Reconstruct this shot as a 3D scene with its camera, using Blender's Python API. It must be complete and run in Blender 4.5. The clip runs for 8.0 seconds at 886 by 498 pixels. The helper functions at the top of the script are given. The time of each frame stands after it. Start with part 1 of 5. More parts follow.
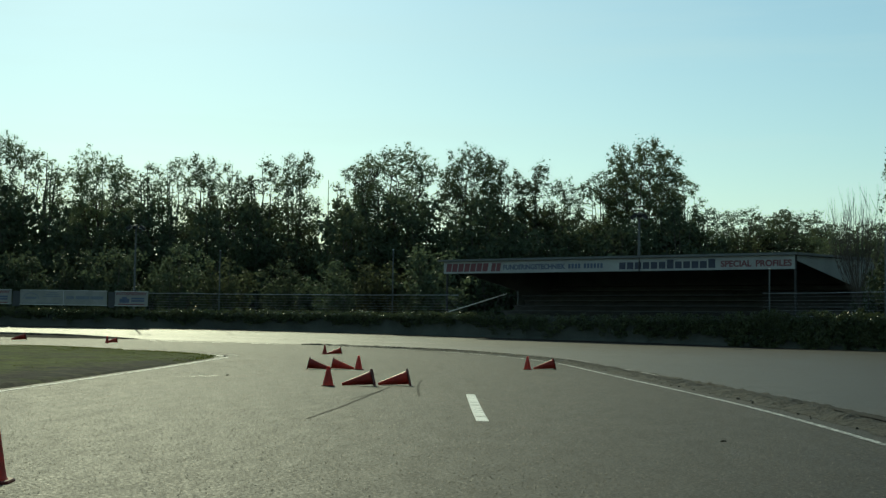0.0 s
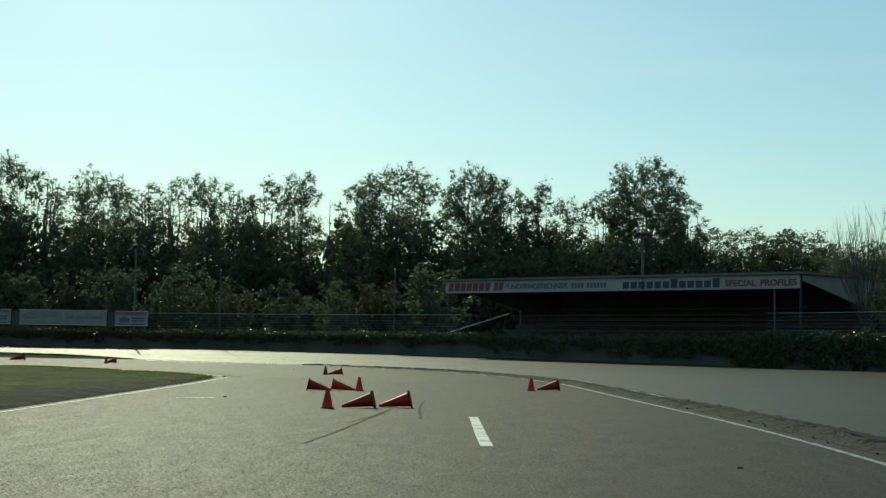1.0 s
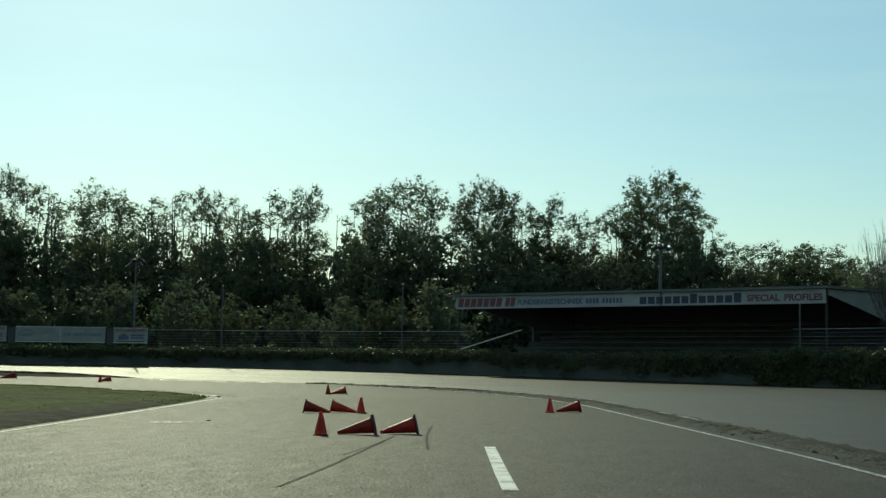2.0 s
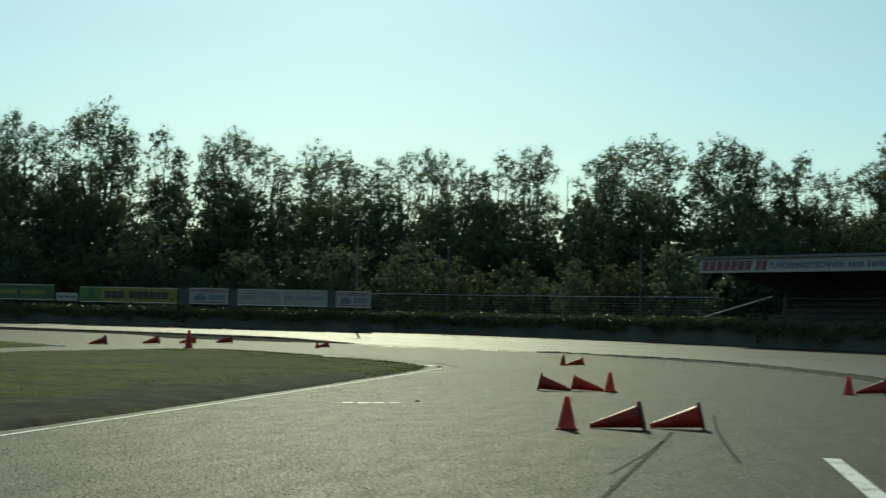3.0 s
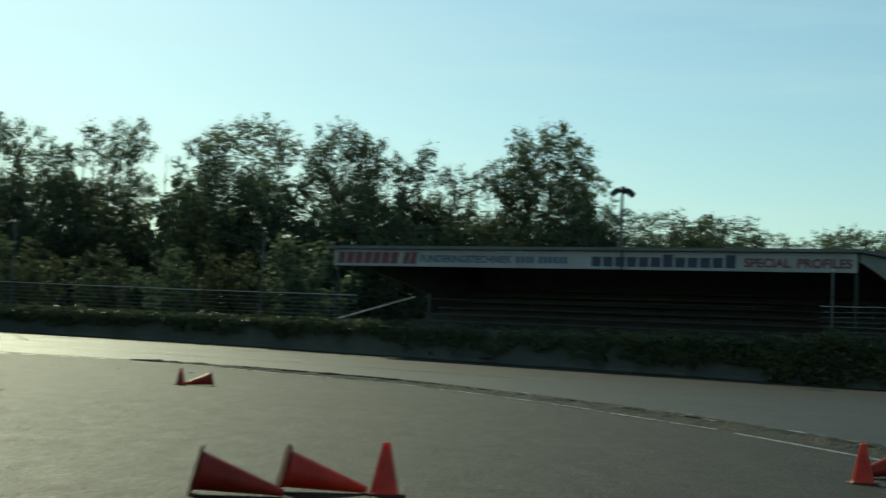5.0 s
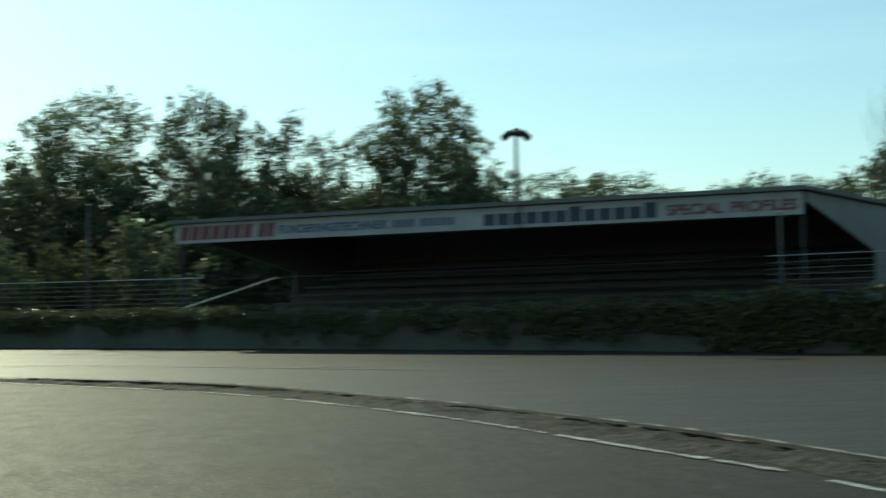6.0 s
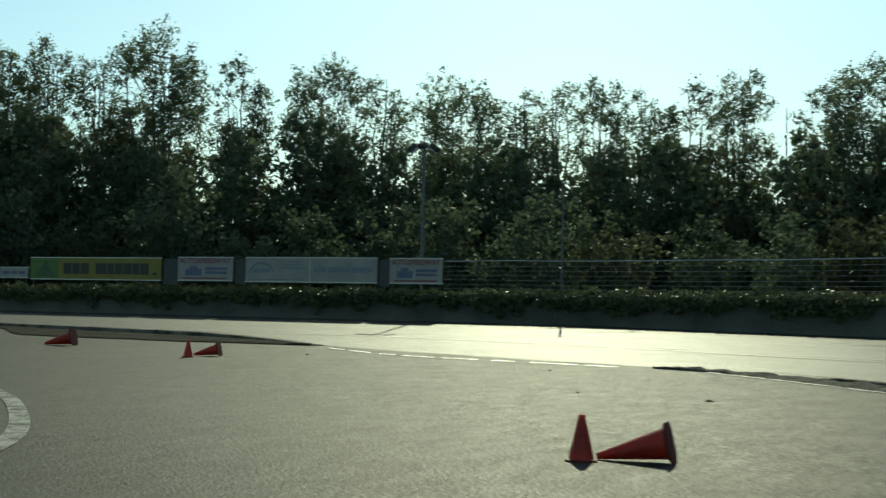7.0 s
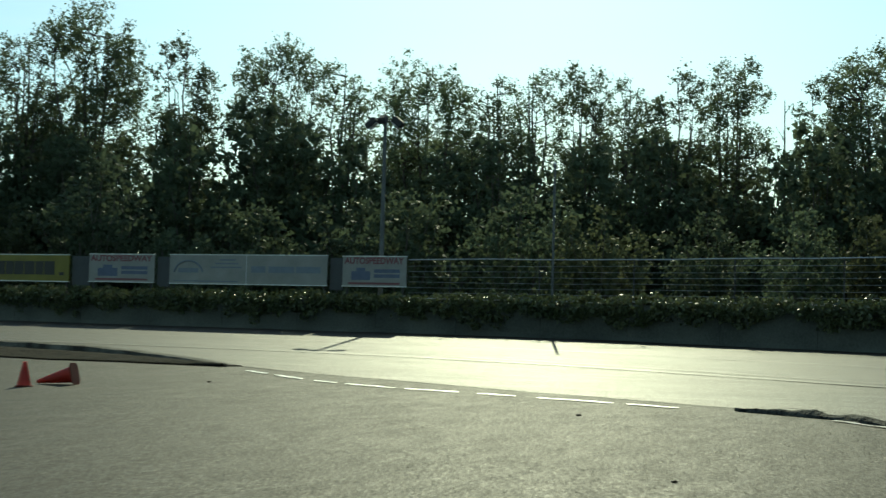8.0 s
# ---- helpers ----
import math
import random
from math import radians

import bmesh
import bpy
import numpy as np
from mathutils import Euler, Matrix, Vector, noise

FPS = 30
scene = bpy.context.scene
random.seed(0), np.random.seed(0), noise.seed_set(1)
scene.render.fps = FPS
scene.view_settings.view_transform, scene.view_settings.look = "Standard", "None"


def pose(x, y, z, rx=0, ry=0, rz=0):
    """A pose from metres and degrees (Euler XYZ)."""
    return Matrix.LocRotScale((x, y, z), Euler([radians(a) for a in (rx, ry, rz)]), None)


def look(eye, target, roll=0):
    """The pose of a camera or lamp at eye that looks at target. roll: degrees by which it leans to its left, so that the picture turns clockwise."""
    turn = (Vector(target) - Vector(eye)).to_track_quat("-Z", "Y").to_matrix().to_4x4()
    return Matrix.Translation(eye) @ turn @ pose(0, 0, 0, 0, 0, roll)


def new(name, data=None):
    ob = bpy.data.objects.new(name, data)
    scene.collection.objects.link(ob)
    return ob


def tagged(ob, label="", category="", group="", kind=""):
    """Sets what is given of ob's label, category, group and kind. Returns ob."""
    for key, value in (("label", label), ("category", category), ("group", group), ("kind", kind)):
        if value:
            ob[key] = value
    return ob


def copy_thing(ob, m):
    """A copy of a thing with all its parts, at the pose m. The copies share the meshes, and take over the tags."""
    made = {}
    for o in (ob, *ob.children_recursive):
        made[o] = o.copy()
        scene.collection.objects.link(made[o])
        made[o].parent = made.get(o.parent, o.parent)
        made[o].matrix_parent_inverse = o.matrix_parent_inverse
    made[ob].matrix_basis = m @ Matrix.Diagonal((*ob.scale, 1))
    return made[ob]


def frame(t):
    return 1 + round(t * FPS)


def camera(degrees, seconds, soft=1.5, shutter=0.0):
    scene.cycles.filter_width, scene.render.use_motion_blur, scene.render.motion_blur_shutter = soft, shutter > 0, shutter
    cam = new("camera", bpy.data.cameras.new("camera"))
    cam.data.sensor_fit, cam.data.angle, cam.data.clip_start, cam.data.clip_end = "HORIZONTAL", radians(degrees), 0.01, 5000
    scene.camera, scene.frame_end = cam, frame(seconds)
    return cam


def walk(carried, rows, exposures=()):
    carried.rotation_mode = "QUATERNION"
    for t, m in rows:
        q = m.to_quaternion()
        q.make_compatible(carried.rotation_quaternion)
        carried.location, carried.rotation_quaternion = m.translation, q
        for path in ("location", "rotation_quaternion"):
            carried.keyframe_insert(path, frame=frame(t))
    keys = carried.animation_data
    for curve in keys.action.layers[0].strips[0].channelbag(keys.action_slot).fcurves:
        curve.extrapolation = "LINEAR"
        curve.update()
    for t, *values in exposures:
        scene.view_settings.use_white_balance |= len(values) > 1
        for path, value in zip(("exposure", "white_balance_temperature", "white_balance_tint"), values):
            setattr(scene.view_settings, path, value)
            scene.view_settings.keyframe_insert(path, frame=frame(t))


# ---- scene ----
cam = camera(35.0, 8.0, soft=1.4, shutter=0.2)
PATH = [
    (0, (3.489, -11.337, 1.066), (3.297, -9.349, 1.181), 0.9),
    (0.5, (3.507, -11.279, 1.081), (3.313, -9.292, 1.209), 0.9),
    (1, (3.423, -10.707, 1.078), (3.228, -8.722, 1.221), 0.9),
    (2.3, (2.854, -5.976, 1.085), (2.63, -3.996, 1.255), 0.8),
    (2.5, (2.635, -4.822, 1.107), (2.337, -2.851, 1.267), 0.8),
    (2.8, (2.123, -2.514, 1.094), (1.689, -0.567, 1.247), 0.7),
    (3, (1.659, -1.054, 1.05), (1.133, 0.872, 1.166), 1.5),
    (3.2, (1.234, 0.355, 1.090), (0.631, 2.258, 1.213), 1.3),
    (3.5, (0.538, 2.117, 1.052), (-0.155, 3.99, 1.167), 1.5),
    (4, (-0.85, 5.74, 1.04), (-1.576, 7.599, 1.164), 2.3),
    (4.3, (-1.553, 8.423, 1.059), (-2.163, 10.323, 1.184), 2.4),
    (4.5, (-1.939, 10.374, 1.055), (-2.392, 12.317, 1.189), 2.5),
    (4.7, (-2.181, 12.202, 0.985), (-2.421, 14.183, 1.125), 3.1),
    (5.8, (-1.307, 23.634, 1.168), (-0.901, 25.589, 1.294), -0.3),
    (6, (-1.088, 25.735, 1.13), (-0.868, 27.719, 1.249), -0.8),
    (6.2, (-0.948, 27.723, 1.02), (-0.995, 29.719, 1.134), -1.1),
    (6.3, (-1.095, 28.745, 1.088), (-1.253, 30.736, 1.195), -1.1),
    (6.5, (-1.33, 30.35, 1.095), (-1.756, 32.301, 1.203), -0.8),
    (6.8, (-2.255, 32.861, 1.136), (-2.991, 34.718, 1.236), 0.6),
    (7, (-3.118, 34.759, 1.107), (-3.957, 36.572, 1.203), 1.3),
    (7.3, (-4.466, 37.411, 1.090), (-5.363, 39.195, 1.193), 1.5),
    (7.5, (-5.241, 39.197, 1.156), (-6.142, 40.980, 1.256), 1.4),
    (7.8, (-6.545, 42.031, 1.133), (-7.386, 43.842, 1.239), 1.6),
    (8, (-7.334, 43.874, 1.128), (-8.126, 45.707, 1.239), 1.6),
]
walk(cam, [(t, look(eye, target, roll)) for t, eye, target, roll in PATH],
     exposures=[(0, -0.53, 5450, -19), (2.5, -0.51, 5450, -19), (3, -0.59, 5450, -19), (4.5, -0.61, 5450, -19), (5.8, -0.09, 5450, -19), (6.2, -0.09, 5450, -19), (6.8, -0.29, 5450, -19), (8, -0.19, 5450, -19)])

# ---- light ----
SUN_AZ = radians(19.8)      # to the left of +y
SUN_EL = radians(29.0)
world = bpy.data.worlds.new("sky")
scene.world = world
world.use_nodes = True
wn = world.node_tree
sky = wn.nodes.new("ShaderNodeTexSky")
sky.sky_type = "NISHITA"
sky.sun_disc = False
sky.sun_elevation, sky.sun_rotation = SUN_EL, -SUN_AZ
sky.air_density, sky.dust_density, sky.ozone_density = 1.2, 0.45, 1.05
way = wn.nodes.new("ShaderNodeTexCoord")
spread = wn.nodes.new("ShaderNodeMapping")
spread.inputs["Scale"].default_value = (1.6, 1.6, 15.0)
spread.inputs["Rotation"].default_value = (0.05, 0.09, 0.0)
wisp = wn.nodes.new("ShaderNodeTexNoise")
wisp.inputs["Scale"].default_value, wisp.inputs["Detail"].default_value, wisp.inputs["Roughness"].default_value = 1.3, 7, 0.58
thin = wn.nodes.new("ShaderNodeMapRange")
thin.inputs[1].default_value, thin.inputs[2].default_value, thin.inputs[3].default_value, thin.inputs[4].default_value = 0.52, 0.78, 0.12, 0.36
veil = wn.nodes.new("ShaderNodeMix")
veil.data_type = "RGBA"
veil.inputs[7].default_value = (9.5, 9.3, 8.6, 1)
wn.links.new(way.outputs["Generated"], spread.inputs[0])
wn.links.new(spread.outputs[0], wisp.inputs["Vector"])
wn.links.new(wisp.outputs[0], thin.inputs[0])
wn.links.new(thin.outputs[0], veil.inputs[0])
wn.links.new(sky.outputs[0], veil.inputs[6])
wn.links.new(veil.outputs[2], wn.nodes["Background"].inputs[0])
wn.nodes["Background"].inputs[1].default_value = 0.115
sun_data = bpy.data.lights.new("sun", "SUN")
sun_data.energy, sun_data.angle, sun_data.color = 5.0, radians(0.53), (1.0, 0.79, 0.52)
sun = new("sun", sun_data)
toward = Vector((-math.sin(SUN_AZ) * math.cos(SUN_EL), math.cos(SUN_AZ) * math.cos(SUN_EL), math.sin(SUN_EL)))
sun.matrix_world = look(toward * 300, (0, 0, 0))


# ---- materials ----
def material(name, dark, light, rough=0.8, scale=3.0, fine=40.0, bump=0.2, depth=0.02, metal=0.0, spread=0.0, stretch=(1, 1, 1), speckle=0.35, spec=0.5, trans=0.0, edges=(0.33, 0.67)):
    m = bpy.data.materials.new(name)
    m.use_nodes = True
    n, l = m.node_tree.nodes, m.node_tree.links
    b = n["Principled BSDF"]
    tc = n.new("ShaderNodeTexCoord")
    mp = n.new("ShaderNodeMapping")
    mp.inputs["Scale"].default_value = stretch
    l.new(tc.outputs["Object"], mp.inputs[0])
    big = n.new("ShaderNodeTexNoise")
    big.inputs["Scale"].default_value, big.inputs["Detail"].default_value = scale, 6
    l.new(mp.outputs[0], big.inputs["Vector"])
    small = n.new("ShaderNodeTexNoise")
    small.inputs["Scale"].default_value, small.inputs["Detail"].default_value = fine, 3
    l.new(mp.outputs[0], small.inputs["Vector"])
    mixf = n.new("ShaderNodeMix")
    mixf.inputs[0].default_value = speckle
    l.new(big.outputs[0], mixf.inputs[2])
    l.new(small.outputs[0], mixf.inputs[3])
    ramp = n.new("ShaderNodeValToRGB")
    ramp.color_ramp.elements[0].position, ramp.color_ramp.elements[1].position = edges
    ramp.color_ramp.elements[0].color, ramp.color_ramp.elements[1].color = (*dark, 1), (*light, 1)
    l.new(mixf.outputs[0], ramp.inputs[0])
    colour = ramp.outputs[0]
    if spread:
        info = n.new("ShaderNodeObjectInfo")
        hsv = n.new("ShaderNodeHueSaturation")
        mr = n.new("ShaderNodeMapRange")
        mr.inputs[3].default_value, mr.inputs[4].default_value = 1 - spread, 1 + spread
        l.new(info.outputs["Random"], mr.inputs[0])
        l.new(mr.outputs[0], hsv.inputs["Value"])
        l.new(colour, hsv.inputs["Color"])
        colour = hsv.outputs[0]
    l.new(colour, b.inputs["Base Color"])
    b.inputs["Metallic"].default_value = metal
    b.inputs["Specular IOR Level"].default_value = spec
    mr2 = n.new("ShaderNodeMapRange")
    mr2.inputs[3].default_value, mr2.inputs[4].default_value = max(0.05, rough - 0.1), min(1, rough + 0.1)
    l.new(big.outputs[0], mr2.inputs[0])
    l.new(mr2.outputs[0], b.inputs["Roughness"])
    if bump:
        bp = n.new("ShaderNodeBump")
        bp.inputs["Strength"].default_value, bp.inputs["Distance"].default_value = bump, depth
        l.new(small.outputs[0], bp.inputs["Height"])
        l.new(bp.outputs[0], b.inputs["Normal"])
    if trans:
        tr = n.new("ShaderNodeBsdfTranslucent")
        l.new(colour, tr.inputs[0])
        mx = n.new("ShaderNodeMixShader")
        mx.inputs[0].default_value = trans
        out = n["Material Output"]
        l.new(b.outputs[0], mx.inputs[1])
        l.new(tr.outputs[0], mx.inputs[2])
        l.new(mx.outputs[0], out.inputs[0])
    return m


def asphalt(name, dark, light, stain, rough, spec, grain, stretch=(1, 1, 1)):
    """Coarse asphalt: broad stains, patches, and stones that stand proud and shine unevenly."""
    m = bpy.data.materials.new(name)
    m.use_nodes = True
    n, l = m.node_tree.nodes, m.node_tree.links
    b = n["Principled BSDF"]
    tc = n.new("ShaderNodeTexCoord")
    mp = n.new("ShaderNodeMapping")
    mp.inputs["Scale"].default_value = stretch
    l.new(tc.outputs["Object"], mp.inputs[0])

    def noise_tex(scale, detail, rough_, vec):
        t = n.new("ShaderNodeTexNoise")
        t.inputs["Scale"].default_value, t.inputs["Detail"].default_value, t.inputs["Roughness"].default_value = scale, detail, rough_
        l.new(vec, t.inputs["Vector"])
        return t.outputs[0]

    def ramp(src, p0, p1, c0, c1):
        r = n.new("ShaderNodeValToRGB")
        r.color_ramp.elements[0].position, r.color_ramp.elements[1].position = p0, p1
        r.color_ramp.elements[0].color, r.color_ramp.elements[1].color = (*c0, 1), (*c1, 1)
        l.new(src, r.inputs[0])
        return r.outputs[0]

    def times(x, y):
        k = n.new("ShaderNodeMix")
        k.data_type, k.blend_type = "RGBA", "MULTIPLY"
        k.inputs[0].default_value = 1.0
        l.new(x, k.inputs[6])
        l.new(y, k.inputs[7])
        return k.outputs[2]

    stones = noise_tex(grain, 2, 0.6, tc.outputs["Object"])
    col = ramp(stones, 0.4, 0.63, dark, light)
    col = times(col, ramp(noise_tex(0.12, 4, 0.6, mp.outputs[0]), 0.35, 0.65, (stain,) * 3, (1, 1, 1)))
    col = times(col, ramp(noise_tex(1.1, 6, 0.7, mp.outputs[0]), 0.38, 0.6, (0.58,) * 3, (1.0, 1.0, 1.0)))
    col = times(col, ramp(noise_tex(6.0, 4, 0.7, mp.outputs[0]), 0.38, 0.62, (0.78,) * 3, (1.08, 1.08, 1.08)))
    l.new(col, b.inputs["Base Color"])
    b.inputs["Specular IOR Level"].default_value = spec
    mr = n.new("ShaderNodeMapRange")
    mr.inputs[1].default_value, mr.inputs[2].default_value = 0.35, 0.7
    mr.inputs[3].default_value, mr.inputs[4].default_value = rough + 0.18, rough - 0.16
    l.new(noise_tex(grain * 0.8, 4, 0.7, tc.outputs["Object"]), mr.inputs[0])
    mr3 = n.new("ShaderNodeMapRange")
    mr3.inputs[1].default_value, mr3.inputs[2].default_value = 0.35, 0.65
    mr3.inputs[3].default_value, mr3.inputs[4].default_value = -0.035, 0.035
    l.new(noise_tex(2.5, 5, 0.7, mp.outputs[0]), mr3.inputs[0])
    add = n.new("ShaderNodeMath")
    l.new(mr.outputs[0], add.inputs[0])
    l.new(mr3.outputs[0], add.inputs[1])
    l.new(add.outputs[0], b.inputs["Roughness"])
    bp = n.new("ShaderNodeBump")
    bp.inputs["Strength"].default_value, bp.inputs["Distance"].default_value = 1.0, 0.0065
    l.new(stones, bp.inputs["Height"])
    l.new(bp.outputs[0], b.inputs["Normal"])
    return m


ASPHALT = asphalt("infield_asphalt", (0.0035, 0.003, 0.0022), (0.05, 0.0415, 0.03), 0.6, 0.68, 0.125, 36, (1.5, 0.45, 1))
OVAL = asphalt("oval_asphalt", (0.018, 0.0155, 0.012), (0.054, 0.0455, 0.032), 0.65, 0.57, 0.16, 38, (0.2, 1.3, 1))
STONE = material("stone_chips", (0.026, 0.024, 0.019), (0.15, 0.132, 0.104), 0.58, 8.0, 120, 0, speckle=0.5, spec=0.15)
EARTH = material("earth", (0.03, 0.028, 0.02), (0.09, 0.075, 0.05), 0.95, 0.5, 14, 0.6, 0.05, spec=0.1)
SEAM = asphalt("smooth_seam", (0.13, 0.12, 0.095), (0.22, 0.2, 0.16), 0.7, 0.5, 0.2, 30, (0.2, 1.3, 1))
GRIT = material("grey_grit", (0.009, 0.0092, 0.008), (0.066, 0.064, 0.055), 0.85, 2.6, 18, 1.0, 0.05, speckle=0.6, spec=0.08, edges=(0.38, 0.6))
DIRT = material("dirt", (0.010, 0.009, 0.007), (0.042, 0.036, 0.026), 0.95, 1.2, 14, 1.0, 0.06, speckle=0.6, spec=0.03)
def turf(name):
    """Short grass worn through to brown and grey soil; the mesh's "worn" values say where most."""
    m = bpy.data.materials.new(name)
    m.use_nodes = True
    n, l = m.node_tree.nodes, m.node_tree.links
    b = n["Principled BSDF"]
    tc = n.new("ShaderNodeTexCoord")

    def noise_tex(scale, detail, rough):
        t = n.new("ShaderNodeTexNoise")
        t.inputs["Scale"].default_value, t.inputs["Detail"].default_value, t.inputs["Roughness"].default_value = scale, detail, rough
        l.new(tc.outputs["Object"], t.inputs["Vector"])
        return t.outputs[0]

    def ramp(src, stops):
        r = n.new("ShaderNodeValToRGB")
        e = r.color_ramp.elements
        (e[0].position, e[0].color), (e[1].position, e[1].color) = stops[0], stops[-1]
        for p, col in stops[1:-1]:
            e.new(p).color = col
        l.new(src, r.inputs[0])
        return r.outputs[0]

    def mix(kind, fac, x, y):
        k = n.new("ShaderNodeMix")
        k.data_type, k.blend_type = "RGBA", kind
        if fac is None:
            k.inputs[0].default_value = 1.0
        else:
            l.new(fac, k.inputs[0])
        l.new(x, k.inputs[6])
        l.new(y, k.inputs[7])
        return k.outputs[2]

    broad, fine = noise_tex(0.32, 8, 0.66), noise_tex(9.0, 6, 0.72)
    green = ramp(broad, [(0.32, (0.05, 0.045, 0.018, 1)), (0.42, (0.05, 0.06, 0.014, 1)), (0.52, (0.066, 0.082, 0.013, 1)), (0.66, (0.088, 0.096, 0.017, 1))])
    soil = ramp(noise_tex(1.4, 7, 0.7), [(0.34, (0.014, 0.015, 0.012, 1)), (0.5, (0.03, 0.029, 0.021, 1)), (0.64, (0.056, 0.05, 0.034, 1))])
    at = n.new("ShaderNodeAttribute")
    at.attribute_name = "worn"
    patches = n.new("ShaderNodeMath")
    patches.operation = "ADD"
    l.new(at.outputs["Fac"], patches.inputs[0])
    l.new(noise_tex(0.75, 9, 0.72), patches.inputs[1])
    bare = ramp(patches.outputs[0], [(0.8, (0, 0, 0, 1)), (1.06, (1, 1, 1, 1))])
    col = mix("MIX", bare, green, soil)
    col = mix("MULTIPLY", None, col, ramp(noise_tex(2.3, 6, 0.72), [(0.36, (0.45, 0.45, 0.48, 1)), (0.6, (1.15, 1.15, 1.1, 1))]))
    col = mix("MULTIPLY", None, col, ramp(fine, [(0.33, (0.5, 0.5, 0.5, 1)), (0.64, (1.3, 1.3, 1.3, 1))]))
    l.new(col, b.inputs["Base Color"])
    b.inputs["Roughness"].default_value, b.inputs["Specular IOR Level"].default_value = 0.95, 0.05
    bp = n.new("ShaderNodeBump")
    bp.inputs["Strength"].default_value, bp.inputs["Distance"].default_value = 0.8, 0.03
    l.new(fine, bp.inputs["Height"])
    l.new(bp.outputs[0], b.inputs["Normal"])
    return m


SOIL = turf("worn_turf")
GRASS = material("grass_blades", (0.07, 0.085, 0.014), (0.12, 0.125, 0.024), 0.6, 0.5, 6, 0, spread=0.35, trans=0.5)
PAINT = material("worn_white_paint", (0.12, 0.115, 0.1), (0.7, 0.69, 0.64), 0.7, 2.2, 28, 0.4, 0.006, speckle=0.5, spec=0.2, edges=(0.37, 0.5))
GLOSSPAINT = material("thick_white_paint", (0.16, 0.155, 0.14), (0.76, 0.75, 0.70), 0.45, 1.8, 25, 0.3, 0.005, speckle=0.4, edges=(0.38, 0.5))
BANDC = material("pale_edge_concrete", (0.035, 0.033, 0.028), (0.3, 0.29, 0.26), 0.85, 3.4, 24, 0.5, 0.008, speckle=0.4, spec=0.15, edges=(0.41, 0.58))
WORNPAINT = material("scuffed_white_paint", (0.05, 0.048, 0.04), (0.5, 0.49, 0.45), 0.6, 5.0, 34, 0.6, 0.008, speckle=0.6, spec=0.2, edges=(0.43, 0.58))
DARKKERB = material("dark_kerb_concrete", (0.022, 0.02, 0.016), (0.13, 0.12, 0.10), 0.9, 1.6, 24, 0.6, 0.01, edges=(0.4, 0.62), spec=0.1)
KERB = material("kerb_concrete", (0.06, 0.055, 0.045), (0.46, 0.44, 0.39), 0.85, 3.2, 30, 0.8, 0.012, speckle=0.45, edges=(0.43, 0.6), spec=0.2)
RUBBER = material("rubber_mark", (0.010, 0.0095, 0.008), (0.034, 0.030, 0.024), 0.8, 3, 40, 0.8, 0.01, spec=0.05)
WALLC = material("wall_concrete", (0.028, 0.031, 0.025), (0.09, 0.093, 0.078), 0.88, 0.7, 15, 0.4, 0.01)
STEEL = material("galvanised_steel", (0.38, 0.39, 0.40), (0.58, 0.59, 0.60), 0.38, 5, 60, 0.1, 0.002, metal=0.9)
DARKSTEEL = material("dark_lamp_metal", (0.02, 0.02, 0.02), (0.045, 0.045, 0.045), 0.65, 6, 60, 0.1, 0.002, metal=0.2)
POLEM = material("dull_pole_steel", (0.07, 0.075, 0.075), (0.12, 0.125, 0.125), 0.6, 4, 40, 0.1, 0.002, metal=0.3)
LENS = material("lamp_glass", (0.45, 0.47, 0.48), (0.6, 0.62, 0.63), 0.12, 4, 30, 0)
LEAF = material("leaves", (0.09, 0.115, 0.062), (0.145, 0.168, 0.092), 0.62, 0.25, 3.0, 0, spread=0.3, trans=0.6, spec=0.25)
SHRUB = material("shrub_leaves", (0.066, 0.086, 0.05), (0.1, 0.12, 0.07), 0.6, 0.3, 3.0, 0, spread=0.2, trans=0.5, spec=0.15)
LEAF2 = material("autumn_leaves", (0.06, 0.07, 0.036), (0.092, 0.1, 0.05), 0.6, 0.3, 3.0, 0, spread=0.3, trans=0.5, spec=0.12)
IVYM = material("ivy_leaves", (0.05, 0.066, 0.026), (0.11, 0.12, 0.05), 0.44, 0.6, 5.0, 0, trans=0.35)
BARK = material("bark", (0.04, 0.035, 0.028), (0.13, 0.115, 0.095), 0.9, 2.5, 18, 0.7, 0.03, stretch=(3, 3, 0.6))
CONE = material("cone_plastic", (0.44, 0.045, 0.03), (0.66, 0.085, 0.05), 0.42, 6, 50, 0.15, 0.003, spread=0.3, trans=0.6)
CONEB = material("cone_foot_plastic", (0.075, 0.02, 0.015), (0.16, 0.035, 0.024), 0.6, 8, 50, 0.2, 0.003, spec=0.2, trans=0.35)
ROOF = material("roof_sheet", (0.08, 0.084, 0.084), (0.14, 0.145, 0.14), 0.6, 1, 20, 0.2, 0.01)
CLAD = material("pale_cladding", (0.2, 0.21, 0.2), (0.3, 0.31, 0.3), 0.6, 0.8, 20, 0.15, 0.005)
# Far below plain concrete: the shade under the roof is in this colour.
TERR = material("shaded_terrace_concrete", (0.05, 0.05, 0.048), (0.09, 0.09, 0.085), 0.85, 1.2, 25, 0.4, 0.01)
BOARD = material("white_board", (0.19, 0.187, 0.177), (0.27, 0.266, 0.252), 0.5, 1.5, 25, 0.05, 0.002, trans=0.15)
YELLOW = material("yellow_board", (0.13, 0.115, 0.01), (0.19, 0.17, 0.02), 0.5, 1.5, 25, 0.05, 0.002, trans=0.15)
GREENB = material("green_board", (0.03, 0.062, 0.027), (0.055, 0.095, 0.037), 0.5, 1.5, 25, 0.05, 0.002, trans=0.15)
